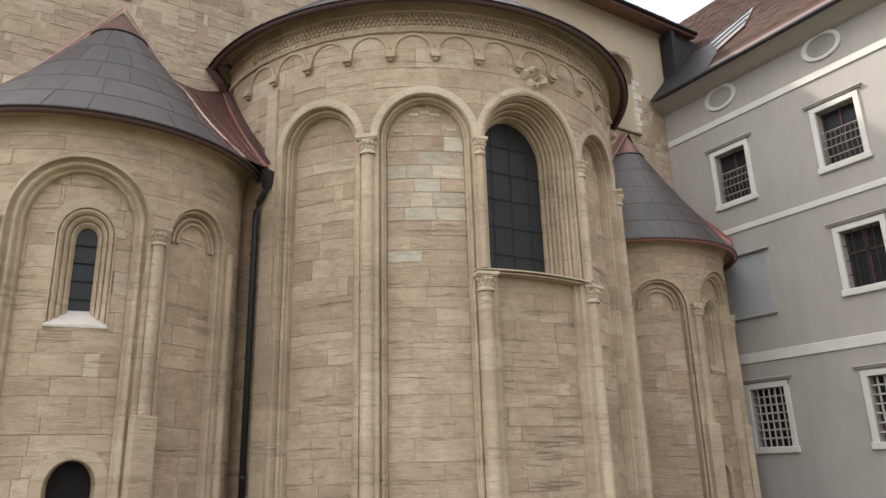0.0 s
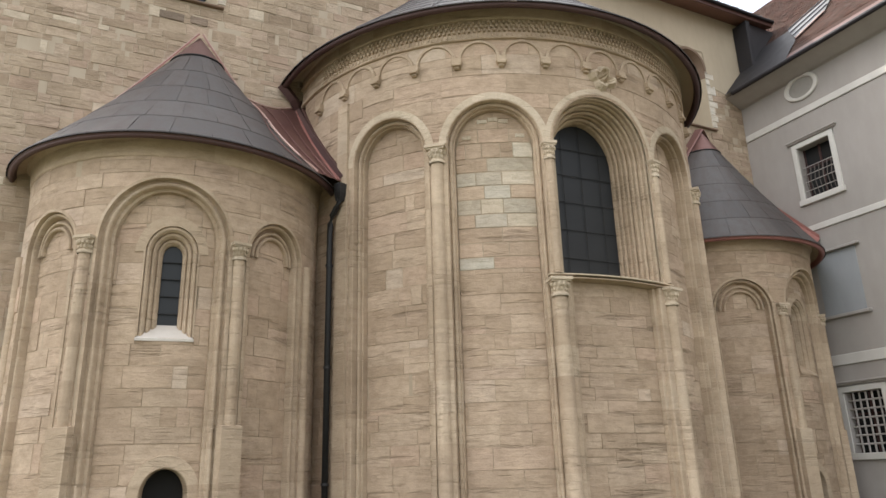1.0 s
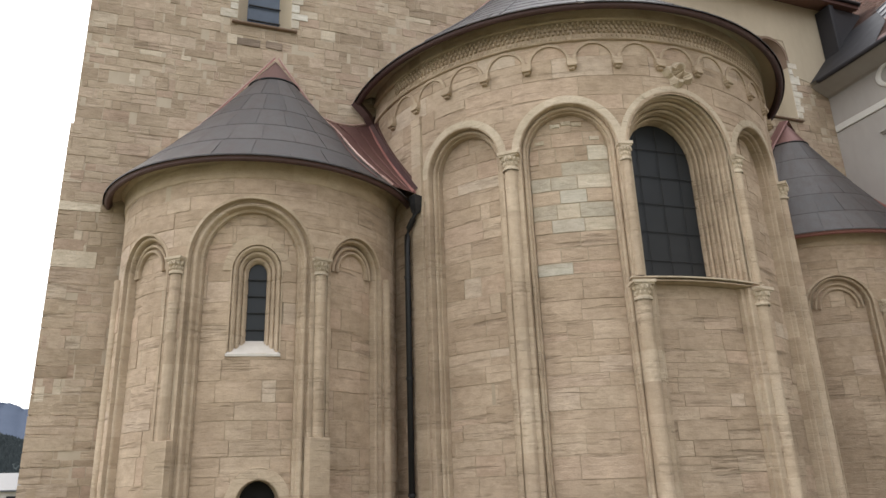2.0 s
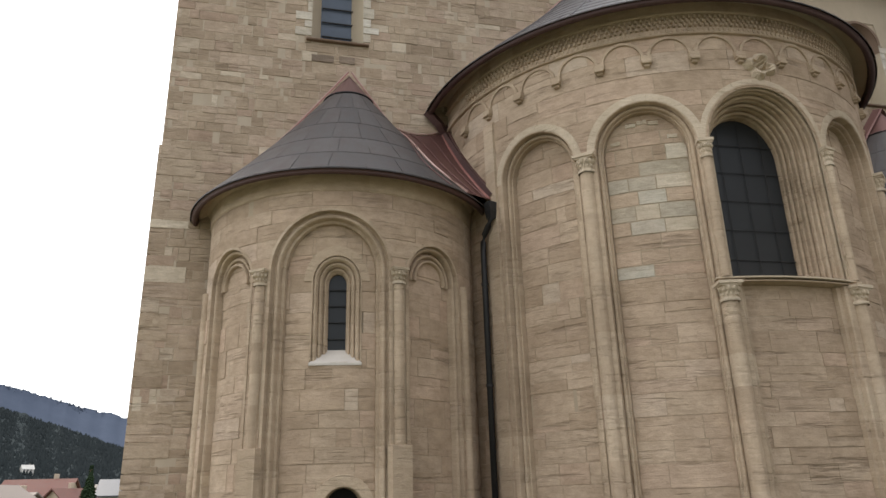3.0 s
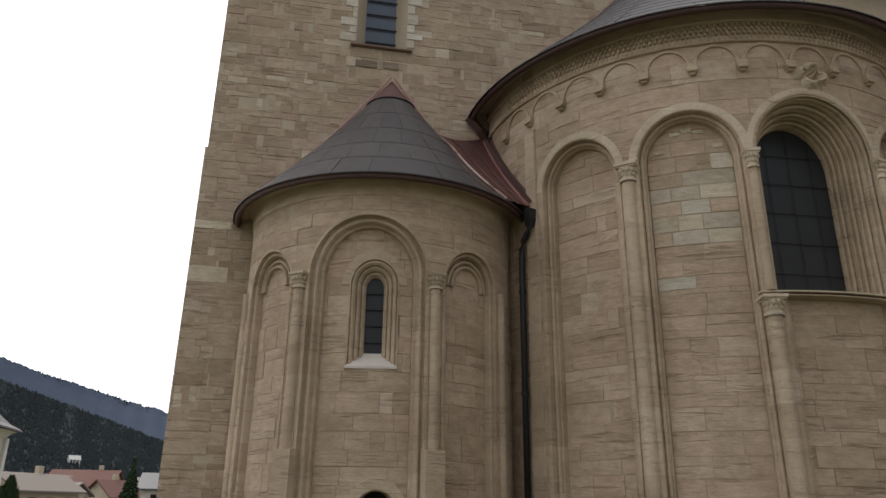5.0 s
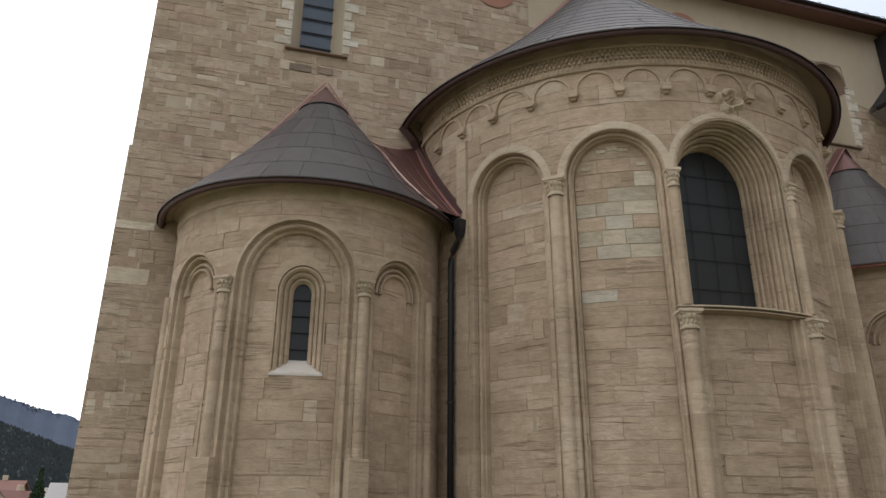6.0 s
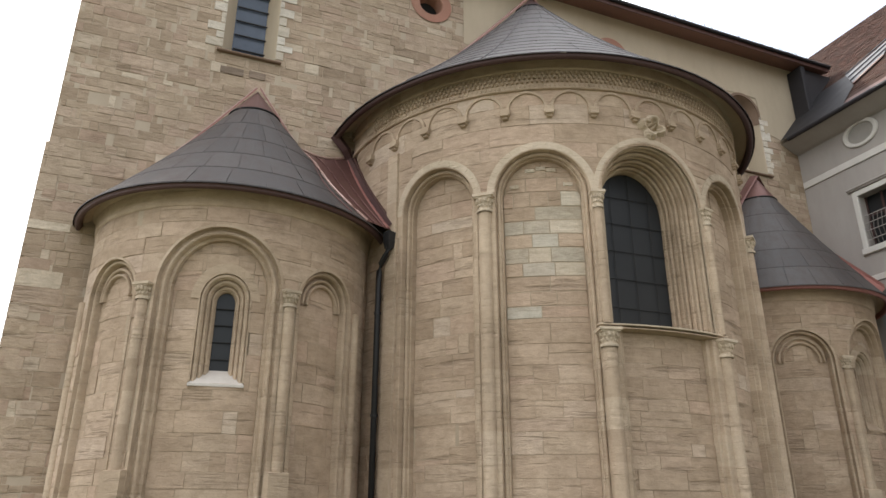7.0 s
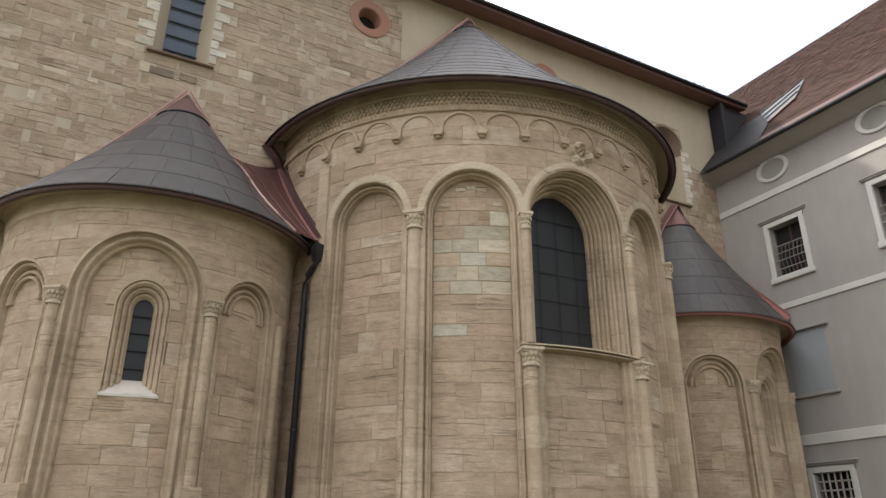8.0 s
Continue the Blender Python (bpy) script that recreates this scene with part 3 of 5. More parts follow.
# broken remains of an older arch above them
for i in range(7):
    a = math.pi * (0.12 + 0.76 * i / 6) + rng.uniform(-0.03, 0.03)
    if i in (1, 5):
        continue
    u_, z_ = cu + 0.60 * math.cos(a), 7.66 + 0.58 * math.sin(a)
    main_bright.add(block(main_at, u_ - 0.11, u_ + 0.11, z_ - 0.05, z_ + 0.05, -0.292, None, None, 0.004, 0.012, 0.03, rng, 0.08, 3.0))
main_bright.close()
# the axial window: four stepped orders
cu = mu(WIN_DEG)
order, rho, dep = [(WIN_OUT + 0.03, -0.02), (WIN_OUT + 0.03, 0.014), (WIN_OUT - 0.02, 0.014)], WIN_OUT - 0.02, 0.0
for k in range(4):
    nxt = rho - 0.063
    order += [(rho, dep - 0.04), (rho + 0.022, dep - 0.10), *roll(rho - 0.027, dep - 0.095, 0.036, 7), (nxt + 0.020, dep - 0.165), (nxt, dep - 0.185)]
    rho, dep = nxt, dep - 0.19
order += [(WIN_IN, dep - 0.02), (WIN_IN, dep - 0.22)]
part("window_arch", moulding(main_at, cu, SPRING, 5.02, order, 30), DRESSED, main_apse, "deep round window arch in four stepped orders")
voussoirs(main_wall, main_at, cu, SPRING, WIN_OUT + 0.0, WIN_OUT + 0.11, 0.016, 17)
th = radians(WIN_DEG)
wn_, wt_ = (math.sin(th), -math.cos(th)), (math.cos(th), math.sin(th))
r_glass = 4.06
origin = (r_glass * wn_[0], r_glass * wn_[1])
window = arched_pane("window", origin, wt_, WIN_IN + 0.03, 4.95, SPRING, GLASS, main_apse, "tall round-headed dark leaded window")
glazing_bars(window, origin, wt_, wn_, WIN_IN, 5.0, SPRING, 4, 6, 0.008)
part("window_sill", block(main_at, cu - 1.42, cu + 1.42, 4.965, 5.03, 0.06, None, None, 0, 0.02, 1.03, None, 0.1)[0], LIGHT, window, "moulded pale stone window sill")
part("window_sill", block(main_at, cu - 1.36, cu + 1.36, 4.915, 4.965, 0.03, None, None, 0, 0.02, 0.3, None, 0.1)[0], DRESSED, window)
# the field under the sill
under = [(1.16, 0.0), (1.02, 0.0), (1.0, -0.02), (1.0, -0.10), (0.92, -0.11), (0.92, -0.26)]
for s in (-1, 1):
    v = [main_at(cu + s * rho_, z, d) for z in (0.0, 4.915) for rho_, d in under]
    part("arch_moulding", (v, [(j, j + 1, j + 7, j + 6) for j in range(5)]), DRESSED, main_apse)
niche_fill(main_stones, main_wall, main_at, cu, 3.9, 0.92, 0.0, -0.20, 31, hi=lambda u: 4.915, h=(0.22, 0.36))
part("sill_course", block(main_at, cu - 0.92, cu + 0.92, 4.45, 4.914, -0.204, None, None, 0, 0.0, 0.2, None, 0.1)[0], STONE, main_apse)
main_stones.close()
main_pale.close()
# engaged columns
for deg in (-41.4, 37.2):
    half_column(main_apse, main_at, deg, 0.0, SPRING, 0.125, base=True)
for deg in (-16.7, 12.3):
    half_column(main_apse, main_at, deg, 5.02, SPRING, 0.085)
    half_column(main_apse, main_at, deg, 0.0, 4.92, 0.125, base=True, cap_h=0.34)
for deg in (-66.5, 62.5):
    u = mu(deg)
    part("pilaster", block(main_at, u - 0.16, u + 0.16, 0.0, 9.1, 0.06, None, None, 0, 0.02, 0.1, None, 0.1)[0], DRESSED, main_apse, "plain sandstone pilaster strip")
# frieze of small arches on corbels
frieze = part("frieze", ring_sweep(0, 0, [(R_MAIN, 9.84), (R_MAIN + 0.05, 9.85), (R_MAIN + 0.06, 9.87), (R_MAIN + 0.03, 9.97), (R_MAIN + 0.02, 10.0), (R_MAIN + 0.015, 10.27), (R_MAIN + 0.07, 10.28), (R_MAIN + 0.08, 10.32), (R_MAIN + 0.03, 10.36), (R_MAIN + 0.03, 10.58)], -88, 88, 90), DRESSED, main_apse, "carved frieze of small arches and billets")
part("eave_soffit", ring_sweep(0, 0, [(R_MAIN + 0.02, 10.58), (R_MAIN + 0.10, 10.60), (R_MAIN + 0.40, 10.44)], -89, 89, 72), RENDER_WALL, main_apse, "rendered eave cove")
rng = random.Random(5)
for i in range(-3, 14):
    deg = -56.2 + 10.05 * i
    if abs(deg) > 84:
        continue
    m = Matrix.Translation(main_at(mu(deg), 9.245, 0.0)) @ Matrix.Rotation(radians(deg), 4, "Z")
    bm = bmesh.new()
    for (sx, sy, sz), (px, py, pz) in (((0.20, 0.20, 0.13), (0, 0, 0.115)), ((0.17, 0.26, 0.055), (0, 0, 0.03)), ((0.11, 0.16, 0.05), (0, 0, -0.02))):
        bmesh.ops.create_cube(bm, size=1, matrix=Matrix.Translation((px, py, pz)) @ Matrix.Diagonal((sx, sy, sz, 1)))
    bmesh.ops.bevel(bm, geom=bm.edges[:], offset=0.008, segments=1, affect="EDGES")
    bm.transform(m)
    part("corbel", bm, DRESSED, frieze)
    if deg + 5 < 82:
        part("small_arch", moulding(main_at, mu(deg + 5.02), 9.42, 9.29, [(0.415, -0.01), (0.41, 0.028), (0.355, 0.034), (0.35, -0.004), (0.30, -0.006), (0.295, -0.02)], 14), DRESSED, frieze)
billets = Pieces("billet", DRESSED, frieze, (-3.0, -4.6, 10.1), 300, "billet_band")
pitch = 1.15
for row in range(4):
    zz = 9.885 if row == 0 else 10.005 + (row - 1) * 0.088
    hh = 0.075 if row == 0 else 0.084
    for i in range(int(150 / pitch)):
        deg = -75 + pitch * (i + 0.5 * (row % 2))
        u = mu(deg)
        v, f = block(main_at, u - 0.028, u + 0.028, zz, zz + hh, 0.066, None, None, 0, 0.010, 0.06)[0]
        billets.add([(v, f)])
billets.close()
# weathered carved boss over the window
rng = random.Random(8)
v, f = [], []
q, rings = 40, 9
for j in range(rings + 1):
    for i in range(q):
        a = 2 * math.pi * i / q
        reach = 0.21 + 0.13 * abs(math.cos(2 * a + 0.5)) + rng.uniform(-0.012, 0.012)
        k = j / rings
        d = 0.20 * (1 - k ** 3) * (0.45 + 0.55 * abs(math.cos(2 * a + 0.5))) * (0.55 + 0.45 * math.cos(9.5 * k)) + rng.uniform(-0.03, 0.03) * (1 - k)
        v.append(main_at(mu(-1.45) + 1.12 * reach * k * math.cos(a), 9.16 + reach * k * math.sin(a), d if j < rings else -0.02))
for j in range(rings):
    f += [(j * q + i, j * q + (i + 1) % q, (j + 1) * q + (i + 1) % q, (j + 1) * q + i) for i in range(q)]
part("carved_boss", (v, f), LIGHT, frieze, "weathered carved stone boss")
main_roof, _ = cone_roof(main_apse, 0.0, 15.98, -0.35, 5.45, 10.39, 13, 20, 0.085, SLATE, 41, "low grey sheet-metal half-cone roof", sag=0.26, verge=0.45, ribs=(-58, -40, -4, 12, 30), cap_m=GUTTER)
eave_gutter(main_roof, 0.0, 5.41, 10.27, GUTTER, r=0.065)


# ---- side apses ----
def side_apse(cx, s, label, seed, bay, window_deg, columns, narrow, far, wide=1.0, crypt=(-4.5, 1.45)):
    """A lower apse; s is 1 for the one by the open corner, -1 for its mirror image by the wing."""
    R = 2.78
    at = round_wall(cx, 0, R)
    apse = thing("side_apse", label, "apse", "side apses of the church")
    spr = 5.52

    def uu(deg):
        return radians(deg * s) * R
    bays = [(uu(bay), spr, 1.12), (uu(narrow), spr - 0.05, 0.70 * wide), (uu(far), spr - 0.05, 0.70)]
    ends = sorted((uu(-88), uu(88)))
    wall, stones = stone_fill(apse, at, bays, ends[0], ends[1], 0.0, 7.42, (cx - 1.0, -2.6, 3.5), seed, "coursed golden sandstone ashlar")
    cu = uu(bay)
    part("arch_moulding", moulding(at, cu, spr, 0.0, [(1.13, -0.02), (1.13, 0.008), (1.08, 0.008), (1.08, -0.10), (1.04, -0.115), *roll(0.995, -0.10, 0.036), (0.955, -0.115), (0.95, -0.19), (0.90, -0.20), (0.90, -0.34)], 28), DRESSED, apse, "stepped and rolled niche moulding of dressed sandstone")
    wu = uu(window_deg)
    door_u, door_z = uu(crypt[0]), crypt[1]
    niche_fill(stones, wall, at, cu, spr, 0.90, 0.0, -0.29, seed + 3, hole=[(wu, 0.50, 3.9, 5.86), (door_u, 0.40, 0.0, door_z + 0.40)], h=(0.24, 0.40), w=(0.45, 1.0))
    # bed behind the stones, open at window and crypt opening

    def lo_of(hu, hw, zs):
        def lo(u):
            x = abs(u - hu)
            return zs + math.sqrt(hw * hw - x * x) if x < hw else -99.0
        return lo
    bed = block(at, cu - 0.90, door_u - 0.40, 0.0, 3.86, -0.299, None, None, 0, 0, 0.02, None, 0.05)
    bed += block(at, door_u + 0.40, cu + 0.90, 0.0, 3.86, -0.299, None, None, 0, 0, 0.02, None, 0.05)
    bed += block(at, door_u - 0.41, door_u + 0.41, door_z, 3.86, -0.299, lo_of(door_u, 0.40, door_z), None, 0, 0, 0.02, None, 0.03)
    bed += block(at, cu - 0.90, wu - 0.52, 3.86, spr + 0.9, -0.299, None, arch_top(cu, spr, 0.90), 0, 0, 0.02, None, 0.03)
    bed += block(at, wu + 0.52, cu + 0.90, 3.86, spr + 0.9, -0.299, None, arch_top(cu, spr, 0.90), 0, 0, 0.02, None, 0.03)
    bed += block(at, wu - 0.53, wu + 0.53, 5.36, spr + 0.9, -0.299, lo_of(wu, 0.52, 5.36), arch_top(cu, spr, 0.90), 0, 0, 0.02, None, 0.03)
    part("niche_back", join_shapes(bed), MORTAR, wall)
    # window: stepped orders round a narrow pane
    th = radians(window_deg * s)
    n, t = (math.sin(th), -math.cos(th)), (math.cos(th), math.sin(th))
    og = (cx + 2.18 * n[0], 2.18 * n[1])
    win = arched_pane("window", og, t, 0.22, 4.0, 5.36, GLASS, apse, "narrow round-headed dark leaded window")
    glazing_bars(win, og, t, n, 0.2, 4.05, 5.36, 1, 5)
    prof, rho, dep = [(0.50, -0.31), (0.50, -0.27), (0.47, -0.27)], 0.47, -0.27
    for k in range(3):
        nxt = rho - 0.085
        prof += [(rho, dep - 0.05), *roll(rho - 0.036, dep - 0.055, 0.032, 6), (nxt, dep - 0.075)]
        rho, dep = nxt, dep - 0.09
    prof += [(0.205, dep), (0.20, -0.62)]
    part("window_arch", moulding(at, wu, 5.36, 3.92, prof, 24), DRESSED, apse, "narrow window splay in stepped orders")
    voussoirs(wall, at, wu, 5.36, 0.495, 0.66, -0.272, 9, DRESSED)
    v = [at(wu - 0.50, 3.84, -0.24), at(wu + 0.50, 3.84, -0.24), at(wu + 0.5, 3.88, -0.24), at(wu - 0.5, 3.88, -0.24), at(wu - 0.22, 4.17, -0.60), at(wu + 0.22, 4.17, -0.60), at(wu - 0.5, 3.84, -0.4), at(wu + 0.5, 3.84, -0.4)]
    part("window_sill", (v, [(0, 1, 2, 3), (3, 2, 5, 4), (0, 6, 7, 1), (0, 3, 4, 6), (1, 7, 5, 2)]), SILL_WASH if s > 0 else DRESSED, win, "splayed window sill")
    # crypt opening
    sill = arched_pane("crypt_opening", at(door_u, 0, -0.62), (math.cos(door_u / R), math.sin(door_u / R)), 0.40, 0.0, door_z, DARK, apse, "small dark round-headed crypt opening")
    part("opening_frame", moulding(at, door_u, door_z, 0.0, [(0.60, -0.30), (0.59, -0.272), (0.41, -0.272), (0.395, -0.285), (0.385, -0.64)], 16), DRESSED, sill)
    # narrow side niches in three steps
    for deg, k in ((narrow, 0), (far, 1)):
        cu2 = uu(deg)
        zz = spr - 0.05
        g = wide if k == 0 else 1.0
        prof = [(0.71 * g, -0.02), (0.71 * g, 0.008), (0.66 * g, 0.008), (0.66 * g, -0.09), *roll(0.66 * g - 0.038, -0.085, 0.030, 5), (0.66 * g - 0.072, -0.10), (0.66 * g - 0.075, -0.25)]
        part("arch_moulding", moulding(at, cu2, zz, 0.0, prof, 20), DRESSED, apse, "narrow niche moulding with round roll")
        niche_fill(stones, wall, at, cu2, zz, 0.66 * g - 0.075, 0.0, -0.20, seed + 7 + k, h=(0.28, 0.5), w=(0.45, 1.1))
        for rr in (0.50 * g, 0.40 * g):
            part("inner_arch", moulding(at, cu2, zz, zz - 0.03, [(rr + 0.035, -0.21), (rr + 0.03, -0.15), *roll(rr, -0.15, 0.026, 5), (rr - 0.03, -0.16), (rr - 0.035, -0.22)], 18), DRESSED, apse)
    stones.close()
    for deg in columns:
        half_column(apse, at, deg * s, 2.46, spr + 0.04, 0.098, cap_h=0.30)
        pu = radians(deg * s) * R
        part("plinth", block(at, pu - 0.20, pu + 0.20, 0.0, 2.5, 0.125, None, None, 0, 0.03, 0.16, None, 0.1)[0], DRESSED, apse, "flat plinth strip under a half-column")
    for deg in (-77, 50):
        half_column(apse, at, deg * s, 0.0, spr, 0.09, capital=False)
    part("eave_moulding", ring_sweep(cx, 0, [(R, 6.98), (R + 0.02, 7.0), (R + 0.03, 7.05), (R + 0.05, 7.30), (R + 0.12, 7.38), (R + 0.34, 7.27)], -89, 89, 60), DRESSED, apse, "plain coved stone eave")
    roof, pt = cone_roof(apse, cx, 10.97 if s > 0 else 11.68, -0.30, 3.20, 7.27, 5, 15, 0.175, SLATE, seed + 20, "steep grey sheet-metal half-cone roof", 0.0 if s > 0 else 0.36, verge=0.6, cap_m=COPPER_DARK if s > 0 else None)
    eave_gutter(roof, cx, 3.15, 7.15, GUTTER if s > 0 else COPPER_RED, r=0.05)
    return apse, roof, pt


left_apse, left_roof, left_pt = side_apse(-7.35, 1, "low round sandstone side apse beside the open corner", 100, -11.2, -8.7, (-37.6, 14.6), 32, -56)
right_apse, right_roof, right_pt = side_apse(7.35, -1, "low round sandstone side apse beside the grey wing", 200, -15.5, -13.0, (-41, 10.0), 30.6, -61, 1.13, (-1.2, 1.12))


# copper saddle between the low roof and the tall apse
def saddle(roof, pt, sgn, front):
    """A dished copper sheet from a line on the cone to the wall of the tall apse, with seams and upstand."""
    k, m = 12, 14

    def wall_line(q, r=R_MAIN + 0.02, lift=0.0):
        a = radians(sgn * (90.5 - 23.8 * q))
        return Vector((r * math.sin(a), -r * math.cos(a), 9.96 - 2.60 * q - 0.05 * math.sin(math.pi * q) + lift))

    def cone_line(q, lift=0.03):
        deg = front + (82 - front) * (1 - q) ** 3 + 7 * q ** 4
        return Vector(pt(0.31 + 0.69 * q, radians(-sgn * deg), lift))

    def cone_z(x, y):
        """The height of the cone under a spot."""
        d = 0.5
        for _ in range(6):
            tip = pt(0.0, 0.0)
            d = math.hypot(x - (sgn * 7.35 + (tip[0] - sgn * 7.35) * (1 - d)), y - tip[1] * (1 - d)) / 3.20
        return pt(min(d, 1.0), 0.0)[2] if d < 1.0 else -99.0
    grid = []
    for i in range(k + 1):
        w_ = i / k
        for j in range(m + 1):
            q = j / m
            p = cone_line(q).lerp(wall_line(q), w_)
            p.z -= 0.15 * math.sin(math.pi * w_) * (1 - q) ** 2
            p.z = max(p.z, cone_z(p.x, p.y) + 0.03)
            grid.append(p)
    f = []
    for i in range(k):
        f += [(i * (m + 1) + j, i * (m + 1) + j + 1, (i + 1) * (m + 1) + j + 1, (i + 1) * (m + 1) + j) for j in range(m)]
    part("saddle_roof", ([tuple(p) for p in grid], f), COPPER, roof, "brownish copper saddle with standing seams")
    up = Vector((0, 0, 0.022))

    def line(i):
        return [p + up for p in grid[i * (m + 1):(i + 1) * (m + 1)]]
    part("standing_seam", tube(line(0), 0.026, 6), COPPER_LIGHT, roof, "worn light copper seam along the cone")
    part("standing_seam", tube([Vector(pt(0.34 + 0.66 * j / m, radians(-sgn * (front - 6 + (82 - front) * (1 - j / m) ** 3 + 4 * (j / m) ** 4)), 0.035)) for j in range(m + 1)], 0.012, 6), COPPER, roof)
    for i in (4, 8, 11):
        part("standing_seam", tube(line(i), 0.015, 6), COPPER if i < 11 else COPPER_RED, roof)
    v, f = [], []
    for j in range(m + 1):
        q = j / m
        v += [tuple(wall_line(q, R_MAIN + 0.14, 0.01)), tuple(wall_line(q, R_MAIN + 0.035, 0.05)), tuple(wall_line(q, R_MAIN + 0.03, 0.24)), tuple(wall_line(q, R_MAIN, 0.25))]
    for j in range(m):
        f += [(4 * j + c, 4 * j + c + 1, 4 * j + c + 5, 4 * j + c + 4) for c in range(3)]
    part("upstand", (v, f), COPPER_DARK, roof, "dark copper upstand against the tall apse")
    part("upstand_edge", tube([wall_line(j / m, R_MAIN + 0.14, 0.02) for j in range(m + 1)], 0.018, 6), COPPER_RED, roof)
    v, f = [], []
    for p, half in ((Vector((sgn * 5.44, -0.14, 10.36)), 0.11), (Vector((sgn * 5.16, -0.16, 10.02)), 0.10), (wall_line(0.06, R_MAIN + 0.10, 0.05), 0.08), (wall_line(0.5, R_MAIN + 0.06, 0.12), 0.06), (wall_line(1.0, R_MAIN + 0.05, 0.10), 0.05)):
        v += [tuple(p + Vector((-sgn * half, -0.03, half * 0.4))), tuple(p + Vector((0, -0.09, 0))), tuple(p + Vector((sgn * half, 0.04, -half * 0.4)))]
    for j in range(4):
        f += [(3 * j + c, 3 * j + c + 1, 3 * j + c + 4, 3 * j + c + 3) for c in range(2)]
    part("corner_flashing", (v, f), GUTTER, roof, "brown flashing running down from the upper gutter")
    ridge = [Vector(pt(0.17 + 0.13 * j / 4, radians(-sgn * 84), 0.06)) for j in range(5)] + [grid[i * (m + 1)] + up * 1.6 for i in range(1, k + 1)]
    part("ridge_strip", tube(ridge, 0.026, 6), COPPER_LIGHT, roof, "worn light copper ridge strip")


saddle(left_roof, left_pt, -1, 35)
saddle(right_roof, right_pt, 1, 74)

# copper flashing where the roof meets the wing
v, f = [], []
for i in range(9):
    p = Vector((10.07, -0.06, 9.98)).lerp(Vector((10.07, -1.95, 7.95)), i / 8)
    v += [tuple(p + Vector((0.0, 0.0, 0.12))), tuple(p), tuple(p + Vector((-0.55, -0.10, -0.42)))]
for i in range(8):
    f += [(3 * i + j, 3 * i + j + 1, 3 * i + j + 4, 3 * i + j + 3) for j in range(2)]
part("wall_flashing", (v, f), COPPER_RED, right_roof, "reddish copper flashing against the wing")

# downpipe between the two apses
def on_main(deg, r, z):
    return (r * math.sin(radians(deg)), -r * math.cos(radians(deg)), z)


PX, PY = on_main(-69.6, 5.06, 0)[:2]
pipe = thing("downpipe", "dark brown metal downpipe with hopper between the apses", "downpipe", at=(PX, PY, 0))
part("pipe", tube([on_main(-65.9, 5.10, 7.02), on_main(-66.0, 5.10, 6.90), on_main(-66.8, 5.10, 6.78), on_main(-68.6, 5.08, 6.64), on_main(-69.5, 5.06, 6.50), (PX, PY, 6.3), (PX, PY, 0.0)], 0.060, 12), IRON, pipe, "", True)
bm = bmesh.new()
for (zz0, zz1, w0, w1) in ((6.90, 7.06, 0.062, 0.088), (7.06, 7.26, 0.088, 0.092)):
    ring = [bm.verts.new((sx * w_, sy * w_, zz)) for zz, w_ in ((zz0, w0), (zz1, w1)) for sx, sy in ((-1, -1), (1, -1), (1, 1), (-1, 1))]
    for q in ((0, 1, 5, 4), (1, 2, 6, 5), (2, 3, 7, 6), (3, 0, 4, 7), (3, 2, 1, 0), (4, 5, 6, 7)):
        bm.faces.new([ring[i] for i in q])
bm.transform(Matrix.Translation(on_main(-65.9, 5.09, 0)) @ Matrix.Rotation(radians(-66), 4, "Z"))
part("hopper", bm, IRON, pipe, "box-shaped rainwater hopper")
for z in (1.5, 3.6, 5.6):
    part("bracket", ring_sweep(PX, PY, [(0.060, z), (0.074, z), (0.074, z + 0.05), (0.060, z + 0.05)], 0, 360, 12), IRON, pipe)


# ---- church wall behind the apses ----
WALL_TOP = 16.59
X0, X1 = -11.32, 11.9
east = flat_wall(0.0)
oculi = [(-2.97, 15.15, 0.34), (2.97, 15.15, 0.34)]


def wall_slab(name, rects, y0, y1, material, label):
    v, f = [], []
    for a, b, c, d in rects:
        k = len(v)
        v += [(a, y0, c), (b, y0, c), (b, y0, d), (a, y0, d), (a, y1, c), (b, y1, c), (b, y1, d), (a, y1, d)]
        f += [tuple(k + i for i in q) for q in ((0, 1, 2, 3), (5, 4, 7, 6), (1, 5, 6, 2), (4, 0, 3, 7), (3, 2, 6, 7), (4, 5, 1, 0))]
    return tagged(part(name, (v, f), material, None, label), kind="structure")


# slab with openings for the two tall windows and the two round ones
xs = [X0, -8.24, -7.00, -3.31, -2.63, 2.63, 3.31, 7.40, 8.64, X1]
rects = []
for i in range(len(xs) - 1):
    a, b = xs[i], xs[i + 1]
    if i in (1, 7):
        rects += [(a, b, 0.0, 12.12), (a, b, 15.0, WALL_TOP)]
    elif i in (3, 5):
        rects += [(a, b, 0.0, 14.81), (a, b, 15.49, WALL_TOP)]
    else:
        rects.append((a, b, 0.0, WALL_TOP))
wall_east = wall_slab("wall_east", rects, 0.003, 0.9, POINTING, "coursed warm sandstone church wall with pale patches")
wall_stones = Pieces("wall_stone", RUBBLE, wall_east, (-8.5, 0, 9.5), 300)
rng = random.Random(77)


def plastered(x, z):
    return (x > -2.0 and z > 14.2 - 0.12 * math.sin(x * 2.3)) or (x > 4.5 and z > 13.6)


